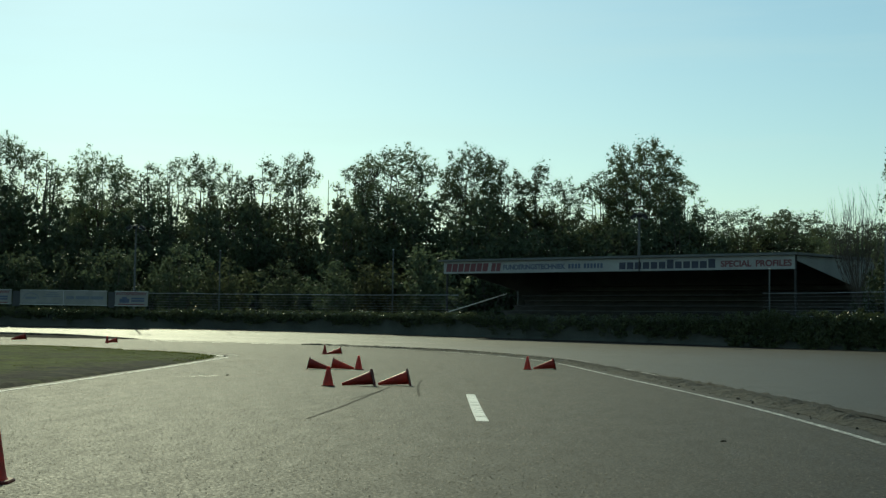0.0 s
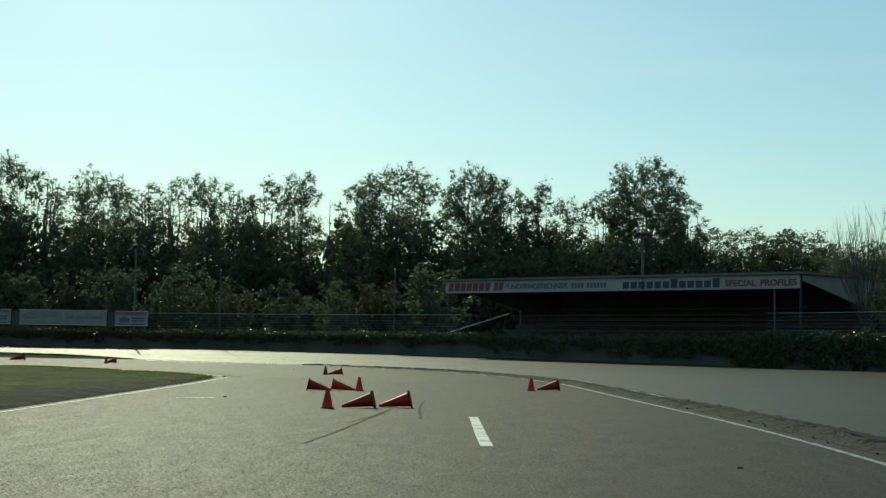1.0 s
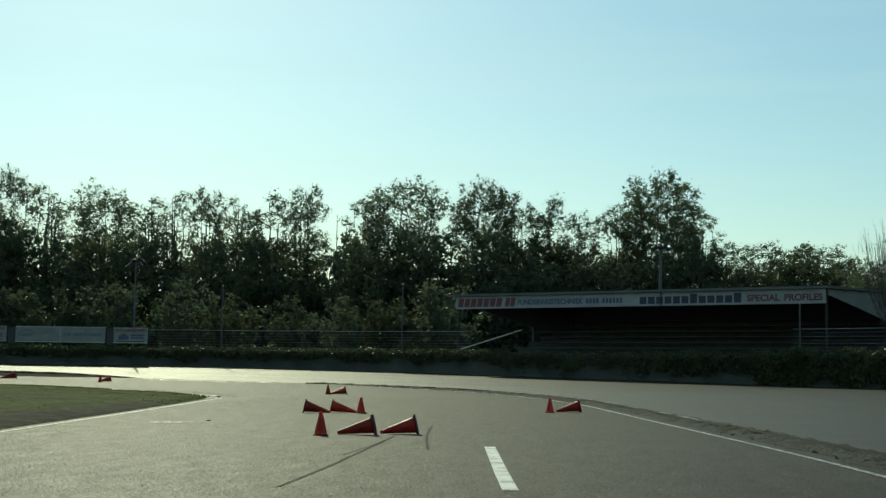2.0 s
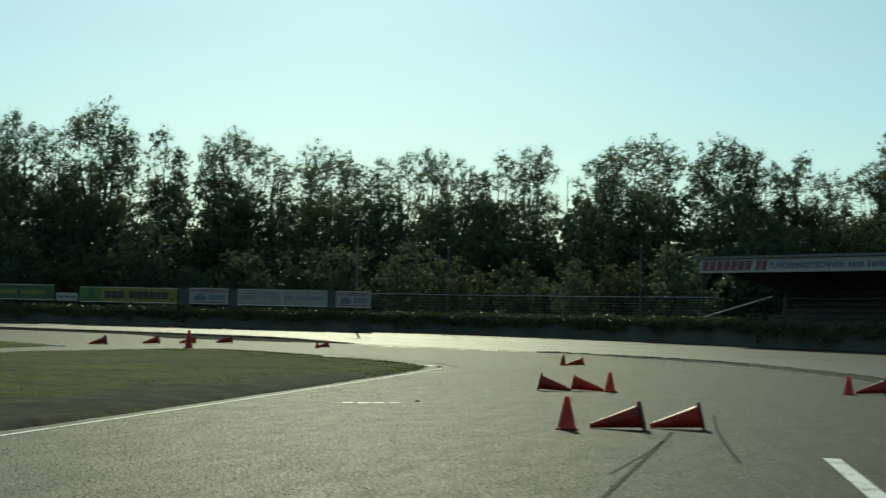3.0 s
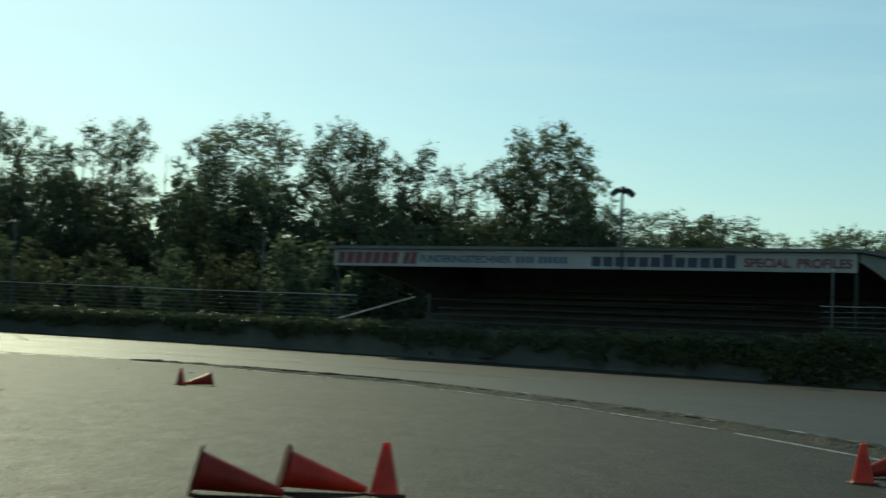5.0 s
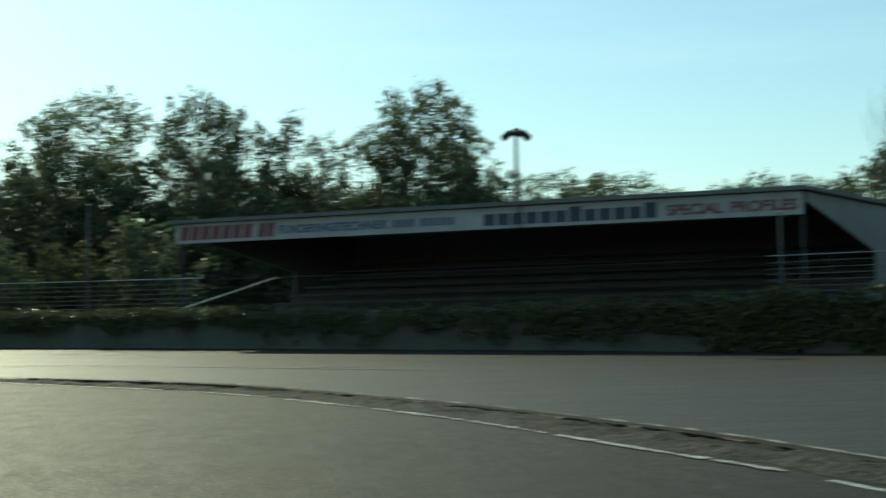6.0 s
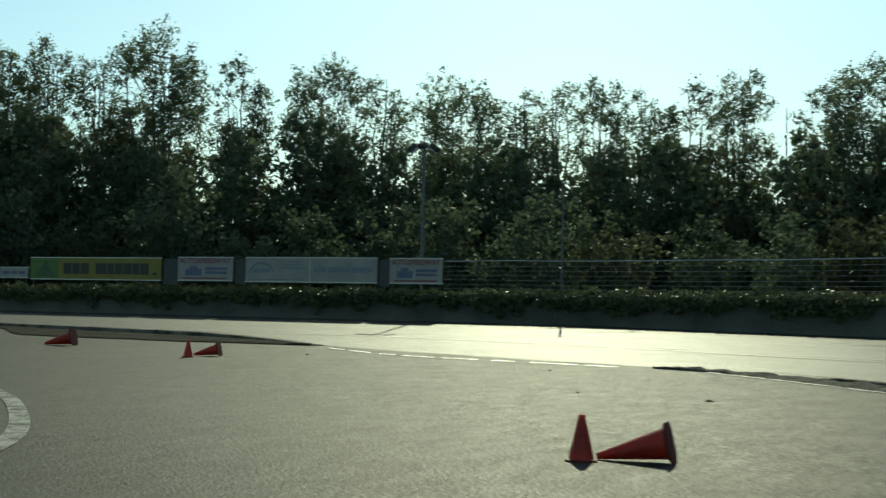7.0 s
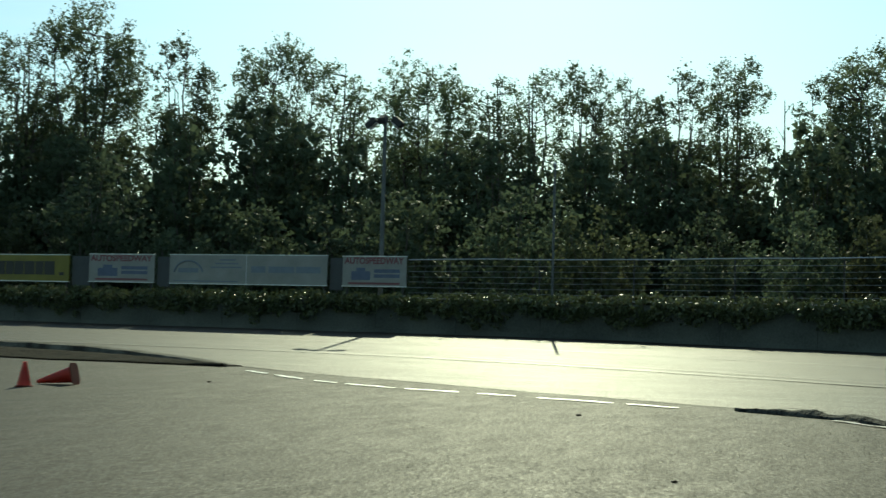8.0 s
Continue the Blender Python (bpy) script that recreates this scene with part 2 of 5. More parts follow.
REDP = material("red_print", (0.1, 0.028, 0.036), (0.155, 0.046, 0.055), 0.5, 4, 30, 0)
BLUEP = material("blue_print", (0.05, 0.065, 0.12), (0.09, 0.11, 0.18), 0.5, 4, 30, 0)
NAVY = material("navy_print", (0.018, 0.022, 0.045), (0.035, 0.042, 0.075), 0.5, 4, 30, 0)
LIMEP = material("lime_print", (0.045, 0.09, 0.012), (0.07, 0.13, 0.02), 0.5, 4, 30, 0)
BLACKP = material("black_print", (0.008, 0.008, 0.006), (0.018, 0.018, 0.014), 0.5, 4, 30, 0)
WIRE = material("fence_wire", (0.22, 0.225, 0.23), (0.34, 0.345, 0.35), 0.45, 5, 60, 0.1, 0.002, metal=0.7)
RAILW = material("white_rail_paint", (0.55, 0.55, 0.53), (0.75, 0.75, 0.72), 0.4, 3, 30, 0.05, 0.002)
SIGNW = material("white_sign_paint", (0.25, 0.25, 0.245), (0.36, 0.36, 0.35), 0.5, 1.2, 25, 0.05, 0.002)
PALEP = material("pale_blue_print", (0.11, 0.13, 0.17), (0.16, 0.18, 0.22), 0.5, 4, 30, 0)
BACKING = material("dark_panel", (0.022, 0.025, 0.03), (0.045, 0.05, 0.055), 0.6, 2, 20, 0.1, 0.003)


# ---- helpers of this scene ----
def mesh_object(name, verts, faces, mat, parent=None, label="", smooth=False):
    me = bpy.data.meshes.new(name)
    me.from_pydata([tuple(v) for v in verts], [], faces)
    me.update()
    if smooth:
        me.polygons.foreach_set("use_smooth", [True] * len(me.polygons))
    me.materials.append(mat)
    ob = new(name, me)
    if parent:
        ob.parent = parent
    if label:
        ob["label"] = label
    return ob


def part(name, bm, mat, parent, label="", smooth=False):
    me = bpy.data.meshes.new(name)
    bm.to_mesh(me)
    bm.free()
    if smooth:
        me.polygons.foreach_set("use_smooth", [True] * len(me.polygons))
    me.materials.append(mat)
    ob = new(name, me)
    if parent:
        ob.parent = parent
    if label:
        ob["label"] = label
    return ob


def box(bm, lo, hi, bevel=0.0):
    made = bmesh.ops.create_cube(bm, size=1.0)["verts"]
    for v in made:
        v.co = Vector([lo[i] + (v.co[i] + 0.5) * (hi[i] - lo[i]) for i in range(3)])
    if bevel:
        edges = list({e for v in made for e in v.link_edges})
        bmesh.ops.bevel(bm, geom=edges, offset=bevel, segments=2, affect="EDGES")


def tube(bm, points, radii, sides=8, cap=True):
    """A tapered tube along points."""
    rings = []
    pts = [Vector(p) for p in points]
    for i, p in enumerate(pts):
        d = (pts[min(i + 1, len(pts) - 1)] - pts[max(i - 1, 0)]).normalized()
        side = d.cross(Vector((0, 0, 1)) if abs(d.z) < 0.95 else Vector((0, 1, 0))).normalized()
        up = side.cross(d)
        rings.append([bm.verts.new(p + radii[i] * (math.cos(a) * side + math.sin(a) * up))
                      for a in [2 * math.pi * k / sides for k in range(sides)]])
    for a, b in zip(rings, rings[1:]):
        for k in range(sides):
            bm.faces.new((a[k], a[(k + 1) % sides], b[(k + 1) % sides], b[k]))
    if cap:
        bm.faces.new(list(reversed(rings[0])))
        bm.faces.new(rings[-1])


def lathe(bm, profile, sides=24, cap=True):
    rings = [[bm.verts.new((r * math.cos(2 * math.pi * k / sides), r * math.sin(2 * math.pi * k / sides), z)) for k in range(sides)] for r, z in profile]
    for a, b in zip(rings, rings[1:]):
        for k in range(sides):
            bm.faces.new((a[k], a[(k + 1) % sides], b[(k + 1) % sides], b[k]))
    if cap:
        bm.faces.new(list(reversed(rings[0])))
        bm.faces.new(rings[-1])


def smooth_line(points, step=1.0):
    """A Catmull-Rom curve through points, as an array with about one point a step."""
    p = [np.array(q, float) for q in points]
    p = [2 * p[0] - p[1]] + p + [2 * p[-1] - p[-2]]
    out = []
    for a, b, c, d in zip(p, p[1:], p[2:], p[3:]):
        n = max(2, int(np.linalg.norm(c - b) / step))
        for t in np.arange(n) / n:
            out.append(0.5 * (2 * b + (c - a) * t + (2 * a - 5 * b + 4 * c - d) * t * t + (3 * b - a - 3 * c + d) * t ** 3))
    out.append(p[-2])
    return np.array(out)


def normals(line):
    """Unit vectors to the left of the way along a line."""
    d = np.gradient(line, axis=0)
    d /= np.linalg.norm(d, axis=1)[:, None]
    return np.stack([-d[:, 1], d[:, 0]], 1)


def quads(name, verts, mat, parent=None, corners=4):
    n = len(verts) // corners
    me = bpy.data.meshes.new(name)
    me.vertices.add(n * corners)
    me.vertices.foreach_set("co", verts.astype(np.float32).ravel())
    me.loops.add(n * corners)
    me.loops.foreach_set("vertex_index", np.arange(n * corners, dtype=np.int32))
    me.polygons.add(n)
    me.polygons.foreach_set("loop_start", np.arange(0, n * corners, corners, dtype=np.int32))
    me.update(calc_edges=True)
    me.materials.append(mat)
    ob = new(name, me)
    if parent:
        ob.parent = parent
    return ob


# the outer wall's foot, from the back straight round the bend
WALL = smooth_line([(-190, 85.5), (-130, 85.5), (-90, 85.5), (-64, 85.6), (-45, 86.0), (-30, 86.2), (-21.8, 85.7), (-15, 84.4), (-9.1, 82.3), (-2, 78.6),
                    (5, 74.4), (14, 67.0), (18.6, 62.3), (24, 55.5), (29, 47), (32.5, 37), (34, 25), (34.5, 5), (34.5, -40)], 1.0)


def height(x, y):
    """The ground's height: flat infield, banked up to the outer wall."""
    x, y = np.broadcast_arrays(np.asarray(x, float), np.asarray(y, float))
    q = np.stack([x.ravel(), y.ravel()], 1)
    d, k = np.empty(len(q)), np.empty(len(q), int)
    for s in range(0, len(q), 4000):
        dd = ((q[s:s + 4000, None] - WALL[None]) ** 2).sum(2)
        k[s:s + 4000] = dd.argmin(1)
        d[s:s + 4000] = np.sqrt(dd.min(1))
    nl = normals(WALL)
    outside = ((q - WALL[k]) * nl[k]).sum(1) > 0
    amp = np.interp(WALL[k][:, 0], [-60, -21, -9, -4, 5, 15, 25, 40], [0.93, 0.88, 0.74, 0.65, 0.53, 0.36, 0.28, 0.25])
    z = amp * np.where(outside, 1.0, np.clip(1 - d / 30.0, 0, 1) ** 1.2)
    return z.reshape(x.shape)


def ground_z(x, y):
    return float(height([x], [y])[0])


def ribbon(name, line, left, right, lift, mat, parent=None, label=""):
    """A strip that lies on the ground along a line, from left to right of it; left and right may change along it."""
    nl = normals(line)
    left, right = np.broadcast_to(left, len(line)), np.broadcast_to(right, len(line))
    a, b = line + nl * left[:, None], line - nl * right[:, None]
    za, zb = height(a[:, 0], a[:, 1]) + lift, height(b[:, 0], b[:, 1]) + lift
    v = [(*p, z) for p, z in zip(a, za)] + [(*p, z) for p, z in zip(b, zb)]
    n = len(line)
    f = [(i, n + i, n + i + 1, i + 1) for i in range(n - 1)]
    return mesh_object(name, v, f, mat, parent, label)


# ---- ground ----
gx = np.unique(np.concatenate([[-2500, -1200, -600, -300], np.arange(-190, -70, 6), np.arange(-70, 40, 1.5), np.arange(40, 120, 10), [200, 400, 900, 2500]]))
gy = np.unique(np.concatenate([[-2500, -900, -300, -120], np.arange(-60, 0, 6), np.arange(0, 95, 1.5), np.arange(95, 180, 8), [240, 400, 900, 2500]]))
mx, my = np.meshgrid(gx, gy)
mz = height(mx, my)
nx = len(gx)
ground = mesh_object("ground", np.stack([mx.ravel(), my.ravel(), mz.ravel()], 1),
                     [(j * nx + i, j * nx + i + 1, (j + 1) * nx + i + 1, (j + 1) * nx + i) for j in range(len(gy) - 1) for i in range(nx - 1)], ASPHALT, smooth=True)
tagged(ground, "grey worn infield asphalt, flat and coarse", "ground", kind="structure")

# inner edge of the oval, either side of the infield's mouth
KERB_R = smooth_line([(-10.3, 61.7), (-6.6, 59.0), (-2.2, 54.2), (0.95, 47.4), (2.8, 41.5), (3.75, 36.5), (5.7, 20.5), (6.9, 11.6), (7.5, 4), (8, -8), (8.3, -40)], 0.7)
KERB_L = smooth_line([(-21.6, 67.0), (-24.0, 68.4), (-27.0, 69.6), (-30.7, 70.6), (-37, 71.8), (-46, 73.0), (-55, 74.0), (-80, 74.5), (-190, 74.5)], 0.7)
INNER = np.concatenate([KERB_L[::-1], smooth_line([KERB_L[0], (-16, 64.4), KERB_R[0]], 0.7)[1:-1], KERB_R])

# oval track between the inner edge and the wall, as rows across
rows = 14
wl = WALL
cum = np.concatenate([[0], np.cumsum(np.linalg.norm(np.diff(wl, axis=0), axis=1))])
wres = np.stack([np.interp(np.linspace(0, cum[-1], 320), cum, wl[:, i]) for i in (0, 1)], 1)
# each wall point takes the nearest point of the inner edge
near = np.array([INNER[((INNER - p) ** 2).sum(1).argmin()] for p in wres])
tv, tf = [], []
for k in range(rows + 1):
    p = near + (wres - near) * k / rows
    z = height(p[:, 0], p[:, 1]) + 0.006
    tv += [(*a, b) for a, b in zip(p, z)]
m = len(wres)
for k in range(rows):
    tf += [(k * m + i + 1, k * m + i, (k + 1) * m + i, (k + 1) * m + i + 1) for i in range(m - 1)]
track = mesh_object("road", tv, [f[::-1] for f in tf], OVAL, smooth=True)
tagged(track, "pale banked asphalt oval track, smooth and streaked", "race track", kind="structure")

# earth behind the wall
wn2 = normals(WALL)
back = WALL + wn2 * 90
ev = [(*p, ground_z(*p) + 0.02) for p in WALL + wn2 * 0.3] + [(*p, 0.9) for p in back]
n = len(WALL)
verge = mesh_object("earth_verge", ev, [(n + i, i, i + 1, n + i + 1) for i in range(n - 1)], EARTH)
tagged(verge, "dark bare earth under the trees behind the wall", "earth", kind="structure")


# ---- outer wall and fence ----
def wall_at(x, out=0.0):
    """The wall's line at x: place, way along it, way outwards."""
    k = int(np.abs(WALL[:, 0] - x).argmin())
    k = min(max(k, 1), len(WALL) - 2)
    a, b = WALL[k - 1], WALL[k + 1]
    t = (x - a[0]) / (b[0] - a[0]) if abs(b[0] - a[0]) > 1e-6 else 0.5
    p = a + (b - a) * t
    d = (b - a) / np.linalg.norm(b - a)
    nn = np.array([-d[1], d[0]])
    return p + nn * out, d, nn


TOP = 1.95
outer_wall = new("wall_outer")
tagged(outer_wall, "dark weathered concrete barrier wall along the track", "wall", kind="structure")
panel = 3.0
total = cum[-1]
start = 0.0
while start + panel < total:
    ts = np.linspace(start + 0.006, start + panel - 0.006, 4)
    line = np.stack([np.interp(ts, cum, WALL[:, i]) for i in (0, 1)], 1)
    nn = normals(line)
    zb = height(line[:, 0], line[:, 1])
    ring = []
    for p, q, z in zip(line, nn, zb):
        ring.append([(*(p - q * 0.05), z - 0.1), (*(p), z + 0.15), (*(p + q * 0.03), TOP - 0.03), (*(p + q * 0.06), TOP), (*(p + q * 0.24), TOP), (*(p + q * 0.27), z - 0.1)])
    v = [c for r in ring for c in r]
    f = [(i * 6 + j, i * 6 + (j + 1) % 6, i * 6 + 6 + (j + 1) % 6, i * 6 + 6 + j) for i in range(3) for j in range(6)]
    f += [tuple(range(6))[::-1], tuple(range(18, 24))]
    mesh_object("panel", v, f, WALLC, outer_wall)
    start += panel

POLE_H = 6.4


def fence_pole(x, top=POLE_H):
    p, d, nn = wall_at(x, 0.36)
    pole = new("fence_pole")
    pole.location = (*p, ground_z(*p))
    bm = bmesh.new()
    h = top - pole.location.z
    tube(bm, [(0, 0, 0), (0, 0, h)], [0.045, 0.04], 10)
    part("post", bm, POLEM, pole)
    bm = bmesh.new()
    lathe(bm, [(0.05, h - 0.01), (0.05, h + 0.03), (0.01, h + 0.06)], 10)
    part("cap", bm, STEEL, pole)
    bm = bmesh.new()
    box(bm, (-0.09, -0.09, 0), (0.09, 0.09, 0.03), 0.006)
    part("base_plate", bm, STEEL, pole)
    return tagged(pole, "tall thin grey steel fence pole behind the wall", "fence pole", "fence poles")


for x, top in ((-21.8, 6.4), (-9.1, 6.4), (13.75, 4.7), (18.85, 6.4), (27.5, 6.4)):
    fence_pole(x, top)


def wire_line(x0, x1, z, r, name, parent, step=1.5, sag=0.0, mat=STEEL):
    bm = bmesh.new()
    pts = []
    sel = [q for q in np.arange(x0, x1 + 1e-6, step)]
    for i, x in enumerate(sel):
        p, d, nn = wall_at(x, 0.42)
        pts.append((*p, z + sag * noise.noise(Vector((x * 0.35, z * 3, 0)))))
    tube(bm, pts, [r] * len(pts), 6)
    return part(name, bm, mat, parent)


def rail_fence(x0, x1, label, thick=0.02):
    f = new("wire_fence")
    wire_line(x0, x1, 3.36, thick, "rail", f, 1.5, 0.03)
    at, k = x0, 0
    while at < x1 - 1.5:
        ln = (4.6, 2.9, 6.1, 3.4)[k % 4]
        wire_line(at, min(at + ln, x1), 2.06 - 0.05 * (k % 2), thick * 0.9, "rail", f, 0.75, 0.05)
        at += ln + (0.4, 0.0, 0.9)[k % 3]
        k += 1
    for z in (2.24, 2.42, 2.6, 2.78, 2.96, 3.15):
        wire_line(x0, x1, z, 0.007, "wire", f, 1.5, 0.03, WIRE)
    for x in np.arange(x0 + 1.5, x1, 3.2):
        p, d, nn = wall_at(x, 0.47)
        bm = bmesh.new()
        tube(bm, [(*p, ground_z(*p)), (*p, 3.4)], [0.025, 0.025], 8)
        part("post", bm, DARKSTEEL, f)
    return tagged(f, label, "fence")


rail_fence(-27.0, -4.5, "steel rail fence with thin wires behind the wall")
rail_fence(13.4, 27.0, "steel rail fence with thin wires beside the grandstand", 0.014)
f2 = new("wire_fence")
for z, r in ((3.3, 0.014), (2.7, 0.008), (2.3, 0.008)):
    wire_line(-4.4, 13.3, z, r, "wire", f2, 1.5, 0.03, DARKSTEEL)
tagged(f2, "slack dark wires in front of the grandstand", "fence")


def flat_box(name, lo, hi, mat, parent, label=""):
    bm = bmesh.new()
    box(bm, lo, hi)
    return part(name, bm, mat, parent, label)


def light_mast(x, y, top, spread, base=None):
    """A mast on the ground, or on a roof at the height base."""
    mast = new("floodlight_mast")
    mast.location = (x, y, ground_z(x, y) if base is None else base)
    h = top - mast.location.z
    flat_box("base_plate", (-0.16, -0.16, 0), (0.16, 0.16, 0.03), DARKSTEEL, mast)
    bm = bmesh.new()
    tube(bm, [(0, 0, 0), (0, 0, h * 0.5), (0, 0, h)], [0.09, 0.075, 0.055], 12)
    part("pole", bm, POLEM, mast)
    bm = bmesh.new()
    tube(bm, [(-spread, 0, h), (spread, 0, h)], [0.03, 0.03], 8)
    part("crossbar", bm, DARKSTEEL, mast)
    bm = bmesh.new()
    box(bm, (-0.14, -0.26, -0.02), (0.14, 0.1, 0.22), 0.04)
    bmesh.ops.transform(bm, matrix=pose(0, -0.1, h - 0.02, 28, 0, 0), verts=bm.verts)
    part("lamp_head", bm, DARKSTEEL, mast, "dark floodlight head facing the track")
    for s in (-1, 1):
        bm = bmesh.new()
        box(bm, (-0.22, -0.13, -0.12), (0.22, 0.13, 0.12), 0.04)
        bmesh.ops.transform(bm, matrix=pose(s * spread, -0.05, h - 0.05, 0, s * 38, 0), verts=bm.verts)
        head = part("lamp_head", bm, DARKSTEEL, mast, "dark floodlight head tilted down")
        bm = bmesh.new()
        box(bm, (-0.19, -0.11, -0.135), (0.19, 0.11, -0.123))
        bmesh.ops.transform(bm, matrix=pose(s * spread, -0.05, h - 0.05, 0, s * 38, 0), verts=bm.verts)
        part("lens", bm, LENS, head)
    return tagged(mast, "tall steel floodlight mast with dark lamp heads", "light mast", "floodlight masts")


flood = light_mast(7.2, 75.9, 8.3, 0.34, 5.8)
light_mast(-28.2, 86.9, 8.1, 0.5)
flat_box("strap", (-0.04, -0.56, -0.98), (0.03, -0.53, -0.05), DARKSTEEL, flood, "dark strap across the sign band")


# ---- advertising boards ----
def words(text, x, y, z, size, mat, parent, width=None):
    """Lettering that stands up on the face y, from x to the right."""
    cu = bpy.data.curves.new("lettering", "FONT")
    cu.body, cu.size, cu.extrude, cu.offset = text, size, 0.002, size * 0.035
    ob = new("lettering", cu)
    dg = bpy.context.evaluated_depsgraph_get()
    me = bpy.data.meshes.new_from_object(ob.evaluated_get(dg))
    bpy.data.objects.remove(ob)
    co = np.empty(len(me.vertices) * 3)
    me.vertices.foreach_get("co", co)
    w = co[0::3].max() - co[0::3].min()
    me.transform(Matrix.Diagonal(((width / w) if width else 1, 1, 1, 1)))
    me.transform(pose(x, y, z, 90, 0, 0))
    me.materials.clear()
    me.materials.append(mat)
    t = new("lettering", me)
    t.parent = parent
    return t


def board(x0, x1, z0, z1, face, kind, label):
    """A board on the fence between two places along the wall; faces the track."""
    a, _, _ = wall_at(x0, 0.40)
    b, _, _ = wall_at(x1, 0.40)
    w = float(np.linalg.norm(b - a))
    ob = new("advertising_board")
    ob.matrix_world = Matrix.Translation((*a, z0)) @ Matrix.Rotation(math.atan2(b[1] - a[1], b[0] - a[0]), 4, "Z")
    h = z1 - z0
    flat_box("panel", (0, -0.02, 0), (w, 0.02, h), face, ob)
    bm = bmesh.new()
    for lo, hi in (((-0.02, -0.03, -0.03), (w + 0.02, 0.03, 0.0)), ((-0.02, -0.03, h), (w + 0.02, 0.03, h + 0.03))):
        box(bm, lo, hi)
    part("frame", bm, STEEL, ob)
    for px in (0.15, w - 0.15):
        flat_box("post", (px - 0.03, 0.032, -1.75), (px + 0.03, 0.09, h), DARKSTEEL, ob)
    y = -0.026
    if kind == "speedway":
        words("AUTOSPEEDWAY", 0.08, y, h * 0.76, 0.3, REDP, ob, w - 0.16)
        flat_box("picture", (w * 0.14, y, h * 0.2), (w * 0.44, -0.021, h * 0.5), BLUEP, ob)
        flat_box("picture", (w * 0.22, y, h * 0.5), (w * 0.36, -0.021, h * 0.62), BLUEP, ob)
        for k in range(2):
            flat_box("text_bar", (w * 0.5, y, h * (0.28 + 0.17 * k)), (w * 0.9, -0.021, h * (0.4 + 0.17 * k)), BLUEP, ob)
        flat_box("text_bar", (w * 0.1, y, h * 0.05), (w * 0.9, -0.021, h * 0.12), REDP, ob)
    elif kind == "double":
        flat_box("seam", (w * 0.498, y, 0), (w * 0.502, -0.021, h), STEEL, ob)
        bm = bmesh.new()
        arc = [(w * 0.125 + w * 0.095 * math.cos(t), y, h * 0.3 + h * 0.5 * math.sin(t)) for t in np.linspace(0.2, 2.95, 18)]
        tube(bm, arc, [0.03] * 18, 6)
        part("arc", bm, PALEP, ob)
        flat_box("text_bar", (w * 0.06, y, h * 0.38), (w * 0.19, -0.021, h * 0.54), PALEP, ob)
        for k in range(3):
            flat_box("text_bar", (w * (0.27 + 0.03 * k), y, h * (0.55 + 0.13 * k)), (w * (0.47 - 0.02 * k), -0.021, h * (0.6 + 0.13 * k)), PALEP, ob)
        flat_box("text_bar", (w * 0.03, y, h * 0.06), (w * 0.45, -0.021, h * 0.1), PALEP, ob)
        for u0, u1 in ((0.53, 0.62), (0.64, 0.80), (0.81, 0.96)):
            flat_box("text_bar", (w * u0, y, h * 0.4), (w * u1, -0.021, h * 0.62), PALEP, ob)
    elif kind == "yellow":
        flat_box("patch", (0.02, -0.0235, 0.02), (w * 0.225, -0.021, h - 0.02), LIMEP, ob, "lime green patch")
        bm = bmesh.new()
        vs = [bm.verts.new(c) for c in ((w * 0.04, y, h * 0.1), (w * 0.2, y, h * 0.1), (w * 0.12, y, h * 0.9))]
        bm.faces.new(vs)
        part("emblem", bm, GREENB, ob)
        for u0, u1 in ((0.26, 0.325), (0.33, 0.39), (0.395, 0.46), (0.51, 0.595), (0.6, 0.65), (0.655, 0.715), (0.72, 0.785), (0.79, 0.84), (0.845, 0.91)):
            flat_box("text_bar", (w * u0, y, h * 0.24), (w * u1, -0.021, h * 0.76), BLACKP, ob)
        flat_box("text_bar", (w * 0.94, y, h * 0.22), (w * 0.97, -0.021, h * 0.34), BLACKP, ob)
    else:
        for k, (u0, u1) in enumerate(((0.1, 0.35), (0.4, 0.62), (0.66, 0.9))):
            flat_box("text_bar", (w * u0, y, h * 0.35), (w * u1, -0.021, h * 0.65), BLUEP if kind == "white" else YELLOW, ob)
    return tagged(ob, label, "board", "advertising boards")


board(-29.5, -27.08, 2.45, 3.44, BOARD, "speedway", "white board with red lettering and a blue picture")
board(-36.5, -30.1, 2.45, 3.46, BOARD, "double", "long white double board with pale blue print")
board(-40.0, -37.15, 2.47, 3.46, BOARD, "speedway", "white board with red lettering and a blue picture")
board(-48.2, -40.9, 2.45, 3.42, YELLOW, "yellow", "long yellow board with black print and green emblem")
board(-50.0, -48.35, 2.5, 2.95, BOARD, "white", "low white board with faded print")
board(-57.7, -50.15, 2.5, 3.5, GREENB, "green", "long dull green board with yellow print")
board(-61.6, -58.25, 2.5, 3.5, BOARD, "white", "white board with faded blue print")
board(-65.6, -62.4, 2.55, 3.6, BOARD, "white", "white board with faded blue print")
for x0, x1 in ((-37.1, -36.55), (-30.05, -29.55), (-40.85, -40.05)):
    a, _, _ = wall_at(x0, 0.52)
    b, _, _ = wall_at(x1, 0.52)
    ob = new("filler_board")
    ob.matrix_world = Matrix.Translation((*a, 2.3)) @ Matrix.Rotation(math.atan2(b[1] - a[1], b[0] - a[0]), 4, "Z")
    w = float(np.linalg.norm(b - a))
    flat_box("sheet", (0, -0.015, 0), (w, 0.015, 1.1), BACKING, ob)
    flat_box("post", (w / 2 - 0.03, 0.02, -1.45), (w / 2 + 0.03, 0.07, 1.1), DARKSTEEL, ob)
    tagged(ob, "narrow dark blue panel between two boards", "board", "dark filler boards")

